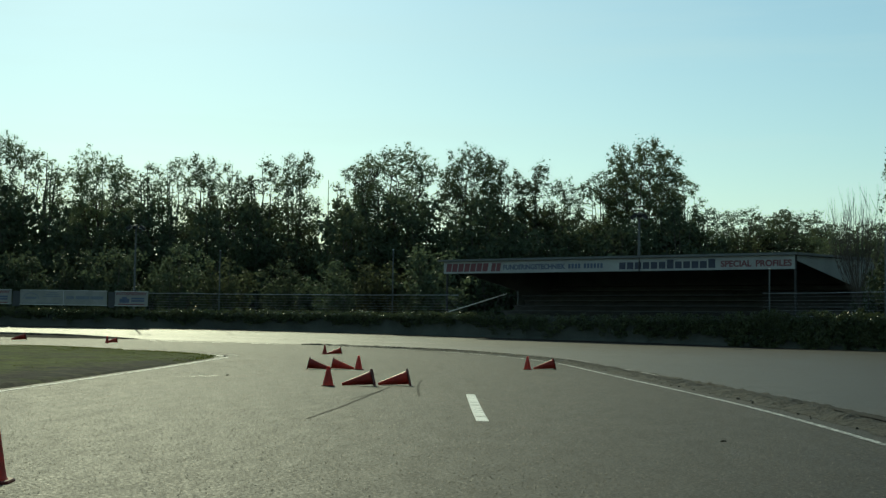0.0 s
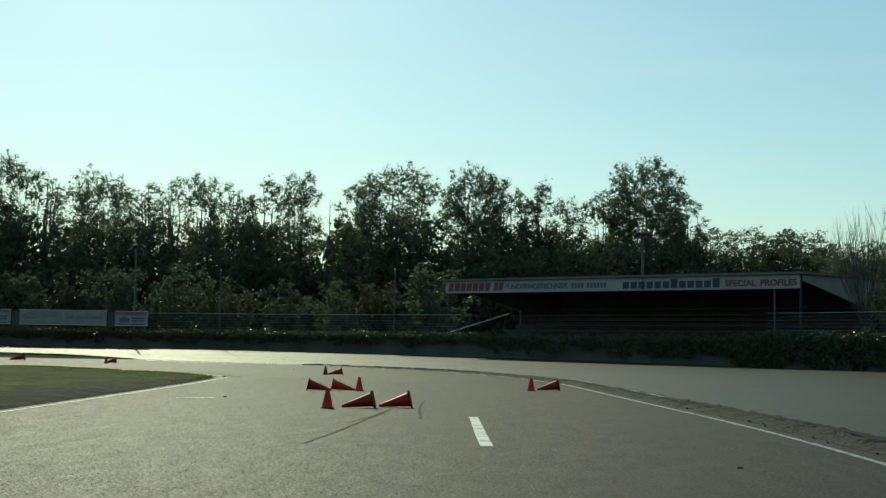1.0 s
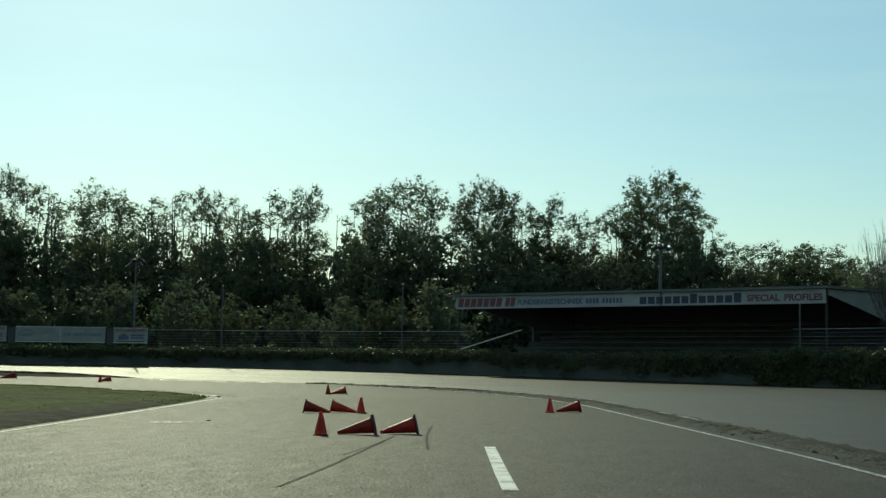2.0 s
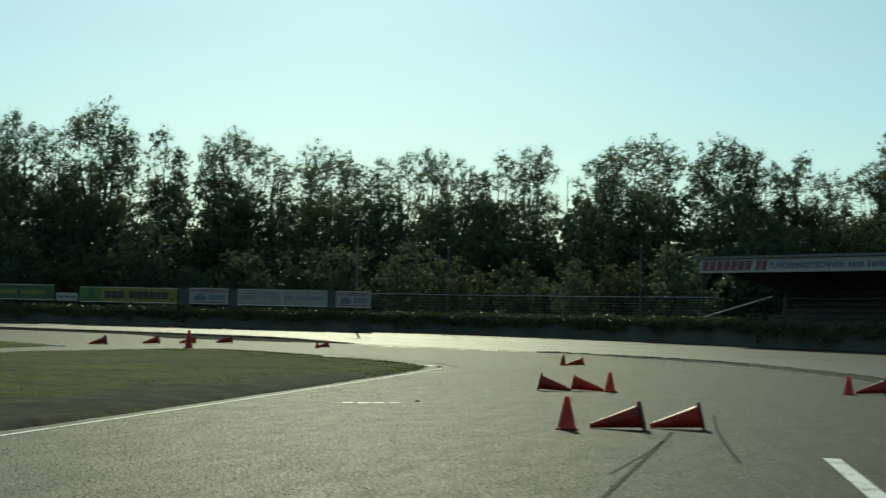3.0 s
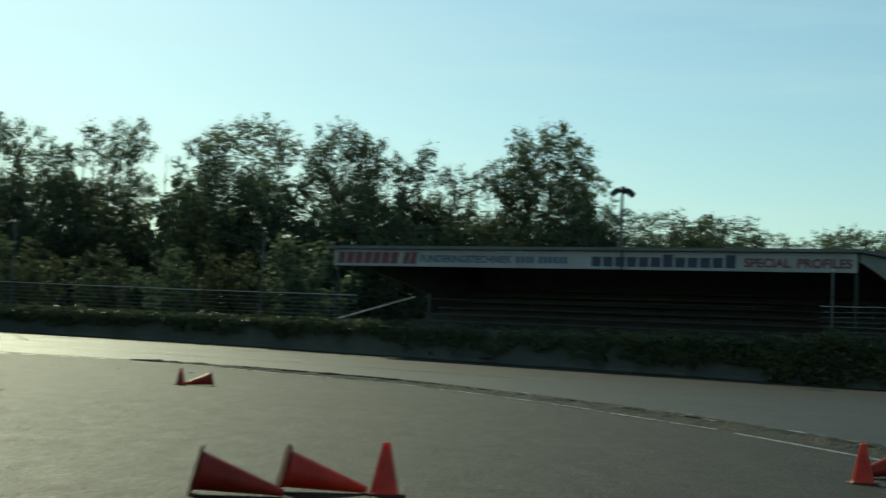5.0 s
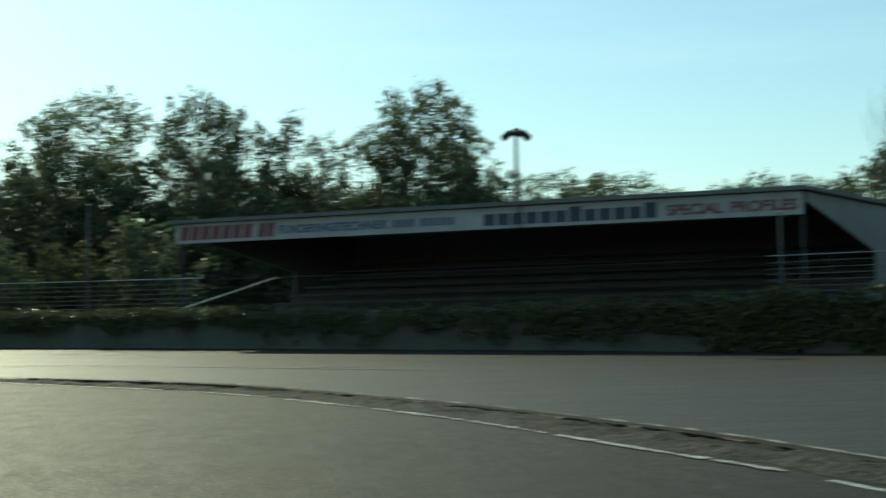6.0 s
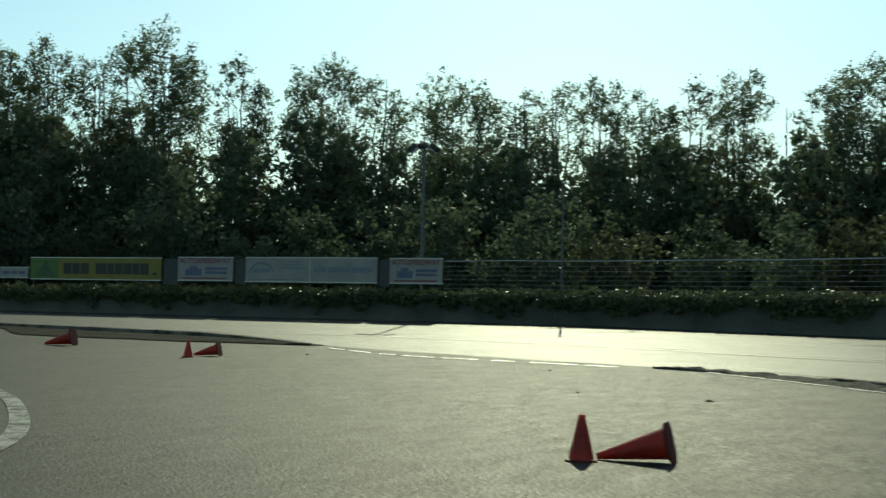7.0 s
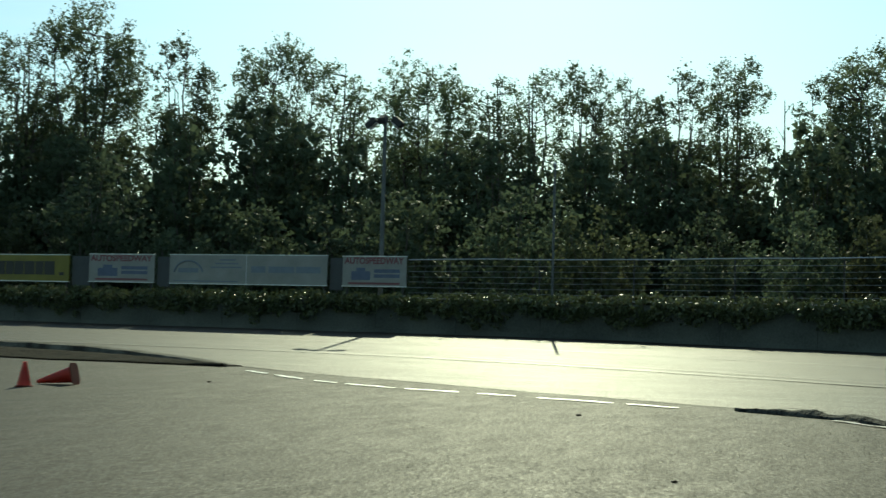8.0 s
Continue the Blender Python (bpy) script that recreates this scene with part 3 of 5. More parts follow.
# ---- grandstand ----
stand = new("grandstand")
FL, FR = np.array((-5.5, 83.4)), np.array((15.85, 70.3))
along = (FR - FL) / np.linalg.norm(FR - FL)
SL = float(np.linalg.norm(FR - FL))
side = np.array((7.6, 8.7)) / np.linalg.norm((7.6, 8.7))
DEPTH = 11.5


def sp(u, v, z):
    """A place in the grandstand: u metres along the front, v back along its side."""
    q = FL + along * u + side * v
    return (*q, z)


def slab(name, corners, thick, mat, label="", parent=None):
    """A plate from four corners, thickened straight down or along a way."""
    a = [Vector(c) for c in corners]
    nrm = (a[1] - a[0]).cross(a[3] - a[0]).normalized() * thick
    bm = bmesh.new()
    lo = [bm.verts.new(c) for c in a]
    hi = [bm.verts.new(c + nrm) for c in a]
    bm.faces.new(lo[::-1])
    bm.faces.new(hi)
    for i in range(4):
        bm.faces.new((lo[i], lo[(i + 1) % 4], hi[(i + 1) % 4], hi[i]))
    return part(name, bm, mat, parent or stand, label)


ZS0, ZS1 = 4.86, 5.64
slab("roof", [sp(-0.25, -0.35, 5.66), sp(SL + 0.25, -0.35, 5.66), sp(SL + 0.25, DEPTH + 0.3, 5.72), sp(-0.25, DEPTH + 0.3, 5.72)], 0.14, ROOF, "dark sheet roof with a thin edge")
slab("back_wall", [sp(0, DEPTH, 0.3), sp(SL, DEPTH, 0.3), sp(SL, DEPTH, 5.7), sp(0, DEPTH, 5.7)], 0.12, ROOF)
# left side takes the dark roof colour, to put its shade into the sheet
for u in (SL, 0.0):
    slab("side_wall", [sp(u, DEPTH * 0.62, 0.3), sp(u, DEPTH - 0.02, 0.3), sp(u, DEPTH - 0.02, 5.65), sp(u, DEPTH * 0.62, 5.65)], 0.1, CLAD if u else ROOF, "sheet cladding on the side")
    bm = bmesh.new()
    panels = ([sp(u, 0.1, 5.64), sp(u, DEPTH * 0.62, 5.64), sp(u, DEPTH * 0.62, 3.9), sp(u, 0.1, 5.3)], [sp(u, DEPTH * 0.2, 0.3), sp(u, DEPTH * 0.62, 0.3), sp(u, DEPTH * 0.62, 2.9), sp(u, DEPTH * 0.2, 1.2)])
    for tri in panels if u else panels[:1]:
        f0 = [bm.verts.new(c) for c in tri]
        f1 = [bm.verts.new(Vector(c) + Vector((*along, 0)) * 0.08) for c in tri]
        bm.faces.new(f0[::-1])
        bm.faces.new(f1)
        for i in range(4):
            bm.faces.new((f0[i], f0[(i + 1) % 4], f1[(i + 1) % 4], f1[i]))
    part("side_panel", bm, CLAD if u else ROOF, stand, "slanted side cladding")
# steps and benches carry the roof's shade in their base colour
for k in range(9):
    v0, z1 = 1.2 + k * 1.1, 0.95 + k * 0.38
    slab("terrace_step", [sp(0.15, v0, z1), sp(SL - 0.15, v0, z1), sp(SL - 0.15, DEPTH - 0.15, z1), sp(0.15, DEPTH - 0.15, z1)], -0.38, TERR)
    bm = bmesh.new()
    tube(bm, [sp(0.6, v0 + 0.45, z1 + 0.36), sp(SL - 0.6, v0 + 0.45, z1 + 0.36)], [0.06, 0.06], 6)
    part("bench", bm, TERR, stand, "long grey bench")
for u in (0.1, SL - 0.1):
    bm = bmesh.new()
    tube(bm, [sp(u, 0.12, 0.1), sp(u, 0.12, 5.7)], [0.08, 0.08], 8)
    part("column", bm, DARKSTEEL, stand)
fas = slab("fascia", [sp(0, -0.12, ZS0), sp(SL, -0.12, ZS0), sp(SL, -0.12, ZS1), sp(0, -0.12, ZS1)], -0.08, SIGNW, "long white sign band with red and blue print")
fas.name = "sign_band"
yaw = math.atan2(along[1], along[0])
tagged(stand, "long low grandstand with a white sign band and dark inside", "grandstand")


def sign_bar(u0, u1, z0, z1, mat, lean=0.0):
    bm = bmesh.new()
    q = [sp(u0, -0.126, ZS0 + z0), sp(u1, -0.126, ZS0 + z0), sp(u1 + lean, -0.126, ZS0 + z1), sp(u0 + lean, -0.126, ZS0 + z1)]
    out = [Vector(c) - Vector((-along[1], along[0], 0)) * 0.006 for c in q]
    bm.faces.new([bm.verts.new(c) for c in out])
    return part("print_bar", bm, mat, fas)


def sign_words(text, u0, u1, z, size, mat):
    holder = words(text, 0, 0, 0, size, mat, fas)
    me = holder.data
    co = np.empty(len(me.vertices) * 3)
    me.vertices.foreach_get("co", co)
    w = co[0::3].max()
    place = Vector(sp(u0, -0.126, ZS0 + z)) - Vector((-along[1], along[0], 0)) * 0.008
    me.transform(Matrix.Translation(place) @ Matrix.Rotation(yaw, 4, "Z") @ Matrix.Diagonal(((u1 - u0) / w, 1, 1, 1)))
    return holder


# a name, a trade, a number, an address on the net, a slogan
for k in range(7):
    sign_bar(0.2 + k * 0.5, 0.2 + k * 0.5 + 0.42, 0.12, 0.66, REDP, 0.1)
for k in range(2):
    sign_bar(3.9 + k * 0.4, 3.9 + k * 0.4 + 0.33, 0.12, 0.66, REDP, 0.1)
sign_words("FUNDERINGSTECHNIEK", 4.88, 9.7, 0.22, 0.44, BLUEP)
for k in range(4):
    sign_bar(9.9 + k * 0.24, 9.9 + k * 0.24 + 0.17, 0.22, 0.52, BLUEP)
for k in range(6):
    sign_bar(11.05 + k * 0.24, 11.05 + k * 0.24 + 0.17, 0.22, 0.52, BLUEP)
for k in range(12):
    tall = 0.66 if k in (6, 11) else 0.54
    sign_bar(13.6 + k * 0.55, 13.6 + k * 0.55 + 0.45, 0.12, tall, NAVY)
sign_words("SPECIAL", 20.45, 22.4, 0.18, 0.5, REDP)
sign_words("PROFILES", 22.65, 24.88, 0.18, 0.5, REDP)

hand = new("stair_handrail")
bm = bmesh.new()
tube(bm, [(-5.53, 86.2, 2.3), (-1.55, 88.5, 3.7)], [0.035, 0.035], 8)
part("rail", bm, RAILW, hand, "white painted rail")
for t in (0.08, 0.5, 0.92):
    p = Vector((-5.53, 86.2, 2.3)).lerp(Vector((-1.55, 88.5, 3.7)), t)
    bm = bmesh.new()
    tube(bm, [(p.x, p.y, p.z - 1.25), p], [0.02, 0.02], 6)
    part("post", bm, DARKSTEEL, hand)
tagged(hand, "white sloping handrail beside the grandstand steps", "handrail")


# ---- seams and tyre lines along the oval ----
def seam(off, x0, x1, w, mat, label):
    xs = np.arange(x0, x1, 1.2)
    line = []
    for x in xs:
        p, d, nn = wall_at(x, -off)
        line.append(p + nn * 0.12 * noise.noise(Vector((x * 0.2, off, 0))))
    line = np.array(line)
    width = np.array([w * (0.6 + 0.5 * noise.noise(Vector((x * 0.35, off * 3, 1)))) for x in xs])
    width[0] = width[-1] = 0.01
    return tagged(ribbon("track_seam", line, width / 2, width / 2, 0.03, mat), label, "track seam", kind="structure")


for off, x0, x1, w in ((13.0, -34, 12, 0.22), (12.2, -18, 14, 0.1), (7.4, -45, 4, 0.12)):
    seam(off, x0, x1, w, SEAM, "smooth pale seam along the asphalt track")
# ---- infield: lines, kerbs, marks, grass ----
LINE_R = smooth_line([(-9.6, 60.6), (-6.6, 57.3), (-2.2, 51.4), (0.62, 44.7), (2.18, 38.7), (3.02, 34.6), (4.5, 22.5), (5.9, 10.6), (6.5, 2.6), (6.9, -8), (7.2, -40)], 0.6)


def rough_strip(name, line, w0, w1, mat, label, lump=0.03, base=0.004):
    """A rough strip of broken earth along a line, from w0 to w1 to its left, with an uneven crown."""
    c = np.concatenate([[0], np.cumsum(np.linalg.norm(np.diff(line, axis=0), axis=1))])
    at = np.concatenate([np.arange(0, 75, 0.16), np.arange(75, c[-1], 1.0)])
    w0, w1 = np.interp(at, c, w0), np.interp(at, c, w1)
    line = np.stack([np.interp(at, c, line[:, i]) for i in (0, 1)], 1)
    nl = normals(line)
    across = 12
    v, f = [], []
    for i, p in enumerate(line):
        for k in range(across):
            u = k / (across - 1)
            q = p + nl[i] * (w0[i] + (w1[i] - w0[i]) * u + (0.1 * noise.noise(Vector((p[0] * 1.1, p[1] * 1.1, u * 2))) + 0.07 * noise.noise(Vector((p[0] * 4.1, p[1] * 4.1, u * 3)))) * min(1.0, (w1[i] - w0[i]) * 2))
            bulge = math.sin(math.pi * u)
            z = ground_z(*q) + base + bulge * (0.018 + lump * (0.45 + 0.7 * noise.noise(Vector((q[0] * 2.3, q[1] * 2.3, 4))) + 0.4 * noise.noise(Vector((q[0] * 4.5, q[1] * 4.5, 9)))))
            v.append((*q, z))
    for i in range(len(line) - 1):
        for k in range(across - 1):
            o = i * across + k
            f.append((o, o + across, o + across + 1, o + 1))
    ob = mesh_object(name, v, f, mat)
    ob.data.flip_normals()
    return tagged(ob, label, "dirt", kind="structure")


yy = LINE_R[:, 1]
STRIP = np.concatenate([smooth_line([(-11.0, 61.35), (-10.3, 61.0), LINE_R[0]], 0.3)[:-1], LINE_R])
ys = STRIP[:, 1]
rough_strip("dirt_strip", STRIP, np.interp(ys, [-40, 30, 38, 61, 61.4], [0.3, 0.3, 0.14, 0.12, 0.16]), np.interp(ys, [-40, 20, 34, 45, 53, 58, 60.6, 61.35], [1.15, 1.1, 0.95, 0.8, 0.7, 0.6, 0.45, 0.19]), GRIT, "rough broken grey strip between the white line and the oval", 0.085)


es = STRIP[ys < 56]
out = np.interp(es[:, 1], [-40, 20, 34, 45, 53, 58], [1.15, 1.1, 0.95, 0.8, 0.7, 0.6])
tear = np.array([noise.noise(Vector((q[1] * 1.7, 4.0, 8.0))) + 0.6 * noise.noise(Vector((q[1] * 5.3, 1.0, 8.0))) for q in es])
rough_strip("broken_edge", es, out - 0.1 - 0.12 * np.clip(tear, -0.4, 1), out + 0.06 + 0.1 * np.clip(tear, -0.5, 1), RUBBER, "dark crumbled edge of the oval's asphalt", 0.05, 0.012)


def raised_kerb(line, w, h, label, mat=None, rough=1.0):
    c = np.concatenate([[0], np.cumsum(np.linalg.norm(np.diff(line, axis=0), axis=1))])
    at = np.arange(0, c[-1], 0.25)
    line = np.stack([np.interp(at, c, line[:, i]) for i in (0, 1)], 1)
    nl = normals(line)
    line = line + nl * rough * np.array([0.035 * noise.noise(Vector((q * 0.9, 1, 2))) + 0.02 * noise.noise(Vector((q * 3.3, 5, 2))) for q in at])[:, None]
    k = new("kerb")
    seg = 16
    for s in range(0, len(line) - 1, seg):
        idx = list(range(s, min(s + seg, len(line) - 1) + 1))
        v = []
        for j, i in enumerate(idx):
            p, q = line[i], nl[i]
            if j == len(idx) - 1:
                p = p - (line[i] - line[i - 1]) * 0.03
            z = ground_z(*p)
            hh = h * min(1.0, 0.15 + i / 28.0) * (1 - rough * (0.15 - 0.5 * noise.noise(Vector((at[i] * 1.3, 9, 0))) - 0.35 * noise.noise(Vector((at[i] * 4.1, 3, 0)))))
            v += [(*(p - q * w / 2), z), (*(p - q * w * 0.38), z + hh), (*(p + q * w * 0.38), z + hh * 0.9), (*(p + q * w / 2), z)]
        m4 = len(idx)
        f = [(i * 4 + j, i * 4 + j + 1, i * 4 + j + 5, i * 4 + j + 4) for i in range(m4 - 1) for j in range(3)]
        f += [(0, 3, 2, 1), tuple(4 * (m4 - 1) + q for q in range(4))]
        mesh_object("kerbstone", v, [g[::-1] for g in f], mat or KERB, k)
    return tagged(k, label, "kerb", kind="structure")


def rubble(count):
    """Loose lumps of broken asphalt along the rough strip."""
    r = np.random.default_rng(41)
    v, f = [], []
    for _ in range(count):
        k = int(r.integers(20, 130))
        p = LINE_R[k] + normals(LINE_R)[k] * r.uniform(0.35, 1.05) + r.normal(0, 0.3, 2) * np.array((0.15, 1.0))
        size = 0.012 + 0.03 * r.random() ** 3
        z, o = ground_z(*p) + 0.012, len(v)
        ring = r.uniform(0, 6.283) + np.arange(5) * 1.2566
        v += [(p[0] + math.cos(a) * size * r.uniform(0.7, 1.3), p[1] + math.sin(a) * size * r.uniform(0.7, 1.3), z - 0.03) for a in ring]
        v += [(p[0] + math.cos(a) * size * r.uniform(0.4, 0.8), p[1] + math.sin(a) * size * r.uniform(0.4, 0.8), z + size * r.uniform(0.1, 0.45)) for a in ring]
        f += [(o + i, o + (i + 1) % 5, o + 5 + (i + 1) % 5, o + 5 + i) for i in range(5)] + [tuple(o + 5 + i for i in range(5))]
    return tagged(mesh_object("rubble", v, f, GRIT), "loose grey lumps of broken asphalt", "rubble", kind="stuff")


rubble(1600)
# Dark ribbon painted for the kerb's shaded face and cast shadow; beyond, a crack.
KERB_SHADE = KERB_R[:125]
gk = np.arange(125)
ribbon("kerb_shade_strip", KERB_SHADE, -0.08, np.interp(gk, [0, 3, 8, 20, 47], [0.0, 0.1, 0.34, 0.34, 0.28]) + np.array([0.08 * noise.noise(Vector((k * 0.8, 0, 2))) * min(1, k / 6) for k in gk]), 0.06, RUBBER)
tagged(bpy.data.objects["kerb_shade_strip"], "dark strip for the kerb's shade and the crack beyond it", "dirt", kind="structure")
raised_kerb(KERB_R[:60], 0.17, 0.06, "low worn concrete kerb beside the oval")
raised_kerb(KERB_L[:150], 0.4, 0.16, "raised dark concrete kerb along the back straight", DARKKERB, 0.2)
wk = np.arange(150)
rough_strip("dirt_wedge", KERB_L[:150], np.full(150, 0.14), np.interp(wk, [0, 1, 4, 9, 13, 16, 19, 24, 149], [0.3, 0.9, 2.3, 3.1, 3.4, 2.4, 0.9, 0.5, 0.5]), DIRT, "brown dirt in front of the raised kerb", 0.05, 0.03)


def paint(name, line, w, label, lift=0.005, mat=PAINT):
    return tagged(ribbon(name, line, w / 2, w / 2, lift, mat), label, "road marking", kind="structure")


LOW = LINE_R[yy < 36]
paint("edge_line", LOW, 0.09, "worn white edge line on the asphalt", 0.006, WORNPAINT)


def white_dashes(line, w, length, gap, label):
    """Thick painted dashes one after another along a line."""
    c = np.concatenate([[0], np.cumsum(np.linalg.norm(np.diff(line, axis=0), axis=1))])
    e = new("dashed_line")
    s0, k = 0.1, 0
    while s0 + length < c[-1]:
        ln = length * (0.75 + 0.25 * math.sin(k * 2.3))
        q = np.linspace(s0, s0 + ln, 13)
        part_line = np.stack([np.interp(q, c, line[:, i]) for i in (0, 1)], 1)
        rag = np.array([[0.8 + 0.5 * noise.noise(Vector((v * 2.7, 3 * side_, 1))) + 0.3 * noise.noise(Vector((v * 9.0, 3 * side_, 4))) for v in q] for side_ in (0, 1)])
        rag[:, [0, -1]] *= 0.45
        ribbon("dash", part_line, w / 2 * rag[0], w / 2 * rag[1] * (0.8 + 0.2 * math.sin(k * 3.1)), 0.013, GLOSSPAINT, e)
        s0 += ln + gap * (1 + 0.4 * math.sin(k * 1.7))
        k += 1
    return tagged(e, label, "road marking", kind="structure")




def worn_line(line, w, label):
    """A painted line worn to ragged scraps of uneven width."""
    c = np.concatenate([[0], np.cumsum(np.linalg.norm(np.diff(line, axis=0), axis=1))])
    e = new("edge_line")
    ss = np.arange(0, c[-1], 0.1)
    full = np.stack([np.interp(ss, c, line[:, i]) for i in (0, 1)], 1)
    wide = np.array([w * (0.78 + 0.95 * noise.noise(Vector((q * 0.55, 7, 0))) + 0.9 * noise.noise(Vector((q * 2.6, 3, 0)))) for q in ss])
    k = 0
    while k < len(ss) - 2:
        j = k
        while j < len(ss) and wide[j] > 0.025 and j - k < 32:
            j += 1
        if j - k > 2:
            wl, wr = (wide[k:j] * np.array([0.5 + 0.45 * noise.noise(Vector((q * 5.3, 4 * side_, 5))) + 0.35 * noise.noise(Vector((q * 12.0, 4 * side_, 8))) for q in ss[k:j]]) for side_ in (0, 1))
            ribbon("scrap", full[k:j], wl, wr, 0.012, WORNPAINT, e)
        k = max(j, k + 1)
    return tagged(e, label, "road marking", kind="structure")


worn_line(LINE_R[yy >= 35.4], 0.12, "worn broken white edge line beside the oval")
EDGE_L = smooth_line([(-3.9, -20), (-4.4, -6), (-4.9, 4), (-5.45, 9.8), (-6.18, 16.6), (-7.2, 25.5), (-8.28, 34.2), (-8.6, 36.6), (-8.95, 37.7), (-9.6, 38.5)], 0.5)
paint("edge_line", EDGE_L, 0.07, "white edge line beside the grass island")
paint("centre_dash", np.array([(1.727, 12.02), (1.95, 9.7), (2.17, 7.4), (2.395, 5.166)]), 0.15, "short white centre dash on the asphalt")
MOUTH = smooth_line([(-20.7, 65.9), (-17.6, 63.7), (-14.4, 62.6), (-12.2, 61.8), (-10.3, 60.95)], 0.3)
white_dashes(MOUTH, 0.17, 1.3, 0.3, "white dashes across the mouth of the infield")
for line, w in (([(0.05, 14.6), (0.14, 12.4), (0.21, 10.3), (0.3, 7.6), (0.34, 5.0)], 0.04), ([(0.22, 18.4), (0.32, 17.1), (0.6, 14.2), (0.98, 11.1)], 0.04), ([(0.1, 13.2), (0.13, 11.8), (0.1, 9.6)], 0.025)):
    tagged(ribbon("skid_mark", smooth_line(line, 0.5), w / 2, w / 2, 0.004, RUBBER), "dark rubber skid mark on the asphalt", "skid mark", kind="structure")

KERB_I = smooth_line([(-8.7, 38.6), (-9.4, 40.6), (-10.3, 42.3), (-11.5, 44.2), (-13.4, 46.4), (-15.6, 48.6), (-19, 51.4)], 0.5)
tagged(ribbon("edge_band", KERB_I, 0.1, 0.1, 0.008, BANDC), "pale worn concrete edge of the grass island", "edge band", kind="structure")


def island(name, outline, label, count, bare):
    """A low grass island: soil with a rounded rim, and blades."""
    ring = smooth_line(outline + [outline[0]], 0.45)[:-1]
    c = ring.mean(0)
    scales = [1.0, 0.985] + [0.96 - 0.025 * k for k in range(20)] + [0.35]
    v, f = [], []
    for s in scales:
        q = c + (ring - c) * s
        up = float(np.interp(1 - s, [0, 0.015, 0.07, 0.3, 0.65], [-0.02, 0.045, 0.075, 0.09, 0.1]))
        z = height(q[:, 0], q[:, 1])
        v += [(*p, g + up + 0.02 * noise.noise(Vector((p[0], p[1], 0))) + 0.035 * noise.noise(Vector((p[0] * 1.9, p[1] * 1.9, 6))) * (s < 0.99)) for p, g in zip(q, z)]
    m, top = len(ring), len(scales) - 1
    for k in range(top):
        f += [(k * m + i, k * m + (i + 1) % m, (k + 1) * m + (i + 1) % m, (k + 1) * m + i) for i in range(m)]
    v.append((*c, ground_z(*c) + 0.1))
    f += [(top * m + i, top * m + (i + 1) % m, (top + 1) * m) for i in range(m)]
    soil = tagged(mesh_object(name, v, f, SOIL, smooth=True), label, "grass island", kind="structure")
    worn = soil.data.attributes.new("worn", "FLOAT", "POINT")
    worn.data.foreach_set("value", [float(np.clip(0.53 - 0.52 * bare((q[0], q[1]), 0.0), 0, 0.53)) for q in v])
    rng = np.random.default_rng(5)
    lo, hi = ring.min(0), ring.max(0)
    pts = rng.uniform(lo, hi, (count * 3, 2))
    x1, y1 = ring[:, 0], ring[:, 1]
    x2, y2 = np.roll(x1, -1), np.roll(y1, -1)
    inside = np.zeros(len(pts), bool)
    for a, b, cc, d in zip(x1, y1, x2, y2):
        hit = ((b > pts[:, 1]) != (d > pts[:, 1])) & (pts[:, 0] < (cc - a) * (pts[:, 1] - b) / (d - b + 1e-12) + a)
        inside ^= hit
    pts = pts[inside]
    keep = np.array([bare(p, noise.noise(Vector((p[0] * 0.5, p[1] * 0.35, 3)))) for p in pts]) > rng.uniform(0.1, 1, len(pts))
    pts = pts[keep][:count]
    n = len(pts)
    z = height(pts[:, 0], pts[:, 1]) + 0.065
    verts = np.empty((n, 12, 3))
    for b in range(3):
        ang = rng.uniform(0, 6.28, n)
        hgt = rng.uniform(0.006, 0.03, n)
        w = 0.02
        base = pts + rng.normal(0, 0.06, (n, 2))
        tip = base + rng.normal(0, 0.035, (n, 2))
        dx, dy = np.cos(ang) * w, np.sin(ang) * w
        verts[:, b * 4] = np.stack([base[:, 0] - dx, base[:, 1] - dy, z - 0.03], 1)
        verts[:, b * 4 + 1] = np.stack([base[:, 0] + dx, base[:, 1] + dy, z - 0.03], 1)
        verts[:, b * 4 + 2] = np.stack([tip[:, 0] + dx * 0.3, tip[:, 1] + dy * 0.3, z + hgt], 1)
        verts[:, b * 4 + 3] = np.stack([tip[:, 0] - dx * 0.3, tip[:, 1] - dy * 0.3, z + hgt], 1)
    g = quads("grass", verts.reshape(-1, 3), GRASS)
    tagged(g, "short green autumn grass, patchy with bare soil", "grass", kind="stuff")
    return soil


ISLE = [(-4.15, -20), (-4.65, -6), (-5.15, 4), (-5.66, 9.8), (-6.37, 16.6), (-7.4, 25.5), (-8.5, 34.0), (-9.15, 37.0), (-10.4, 39.4), (-13.2, 43.0), (-18.0, 48.6),
        (-21.5, 51.6), (-23.2, 50.5), (-22.8, 44), (-22.2, 36), (-21.8, 28), (-21.5, 10), (-21, -20)]


def bare_main(p, nz):
    edge = np.interp(p[1], [-20, 4, 9.8, 16.6, 25.5, 34, 38], [-5.0, -5.6, -5.95, -6.5, -7.5, -8.7, -10]) - p[0]
    return np.clip((edge - np.interp(p[1], [10, 25, 34], [0.45, 0.4, 0.0])) / np.interp(p[1], [10, 25, 34], [4.2, 2.2, 0.5]), np.interp(p[1], [24, 34], [0.02, 0.6]), 1) * np.clip(0.75 + nz * 1.3, 0.03, 1)


island("grass_island", ISLE, "patchy grass island with brown soil along its edge", 34000, bare_main)
ISLE2 = [(-29.0, 51.0), (-27.5, 46), (-26.6, 38), (-26, 25), (-60, 20), (-75, 50), (-60, 60), (-45, 60.5), (-36, 56.5)]
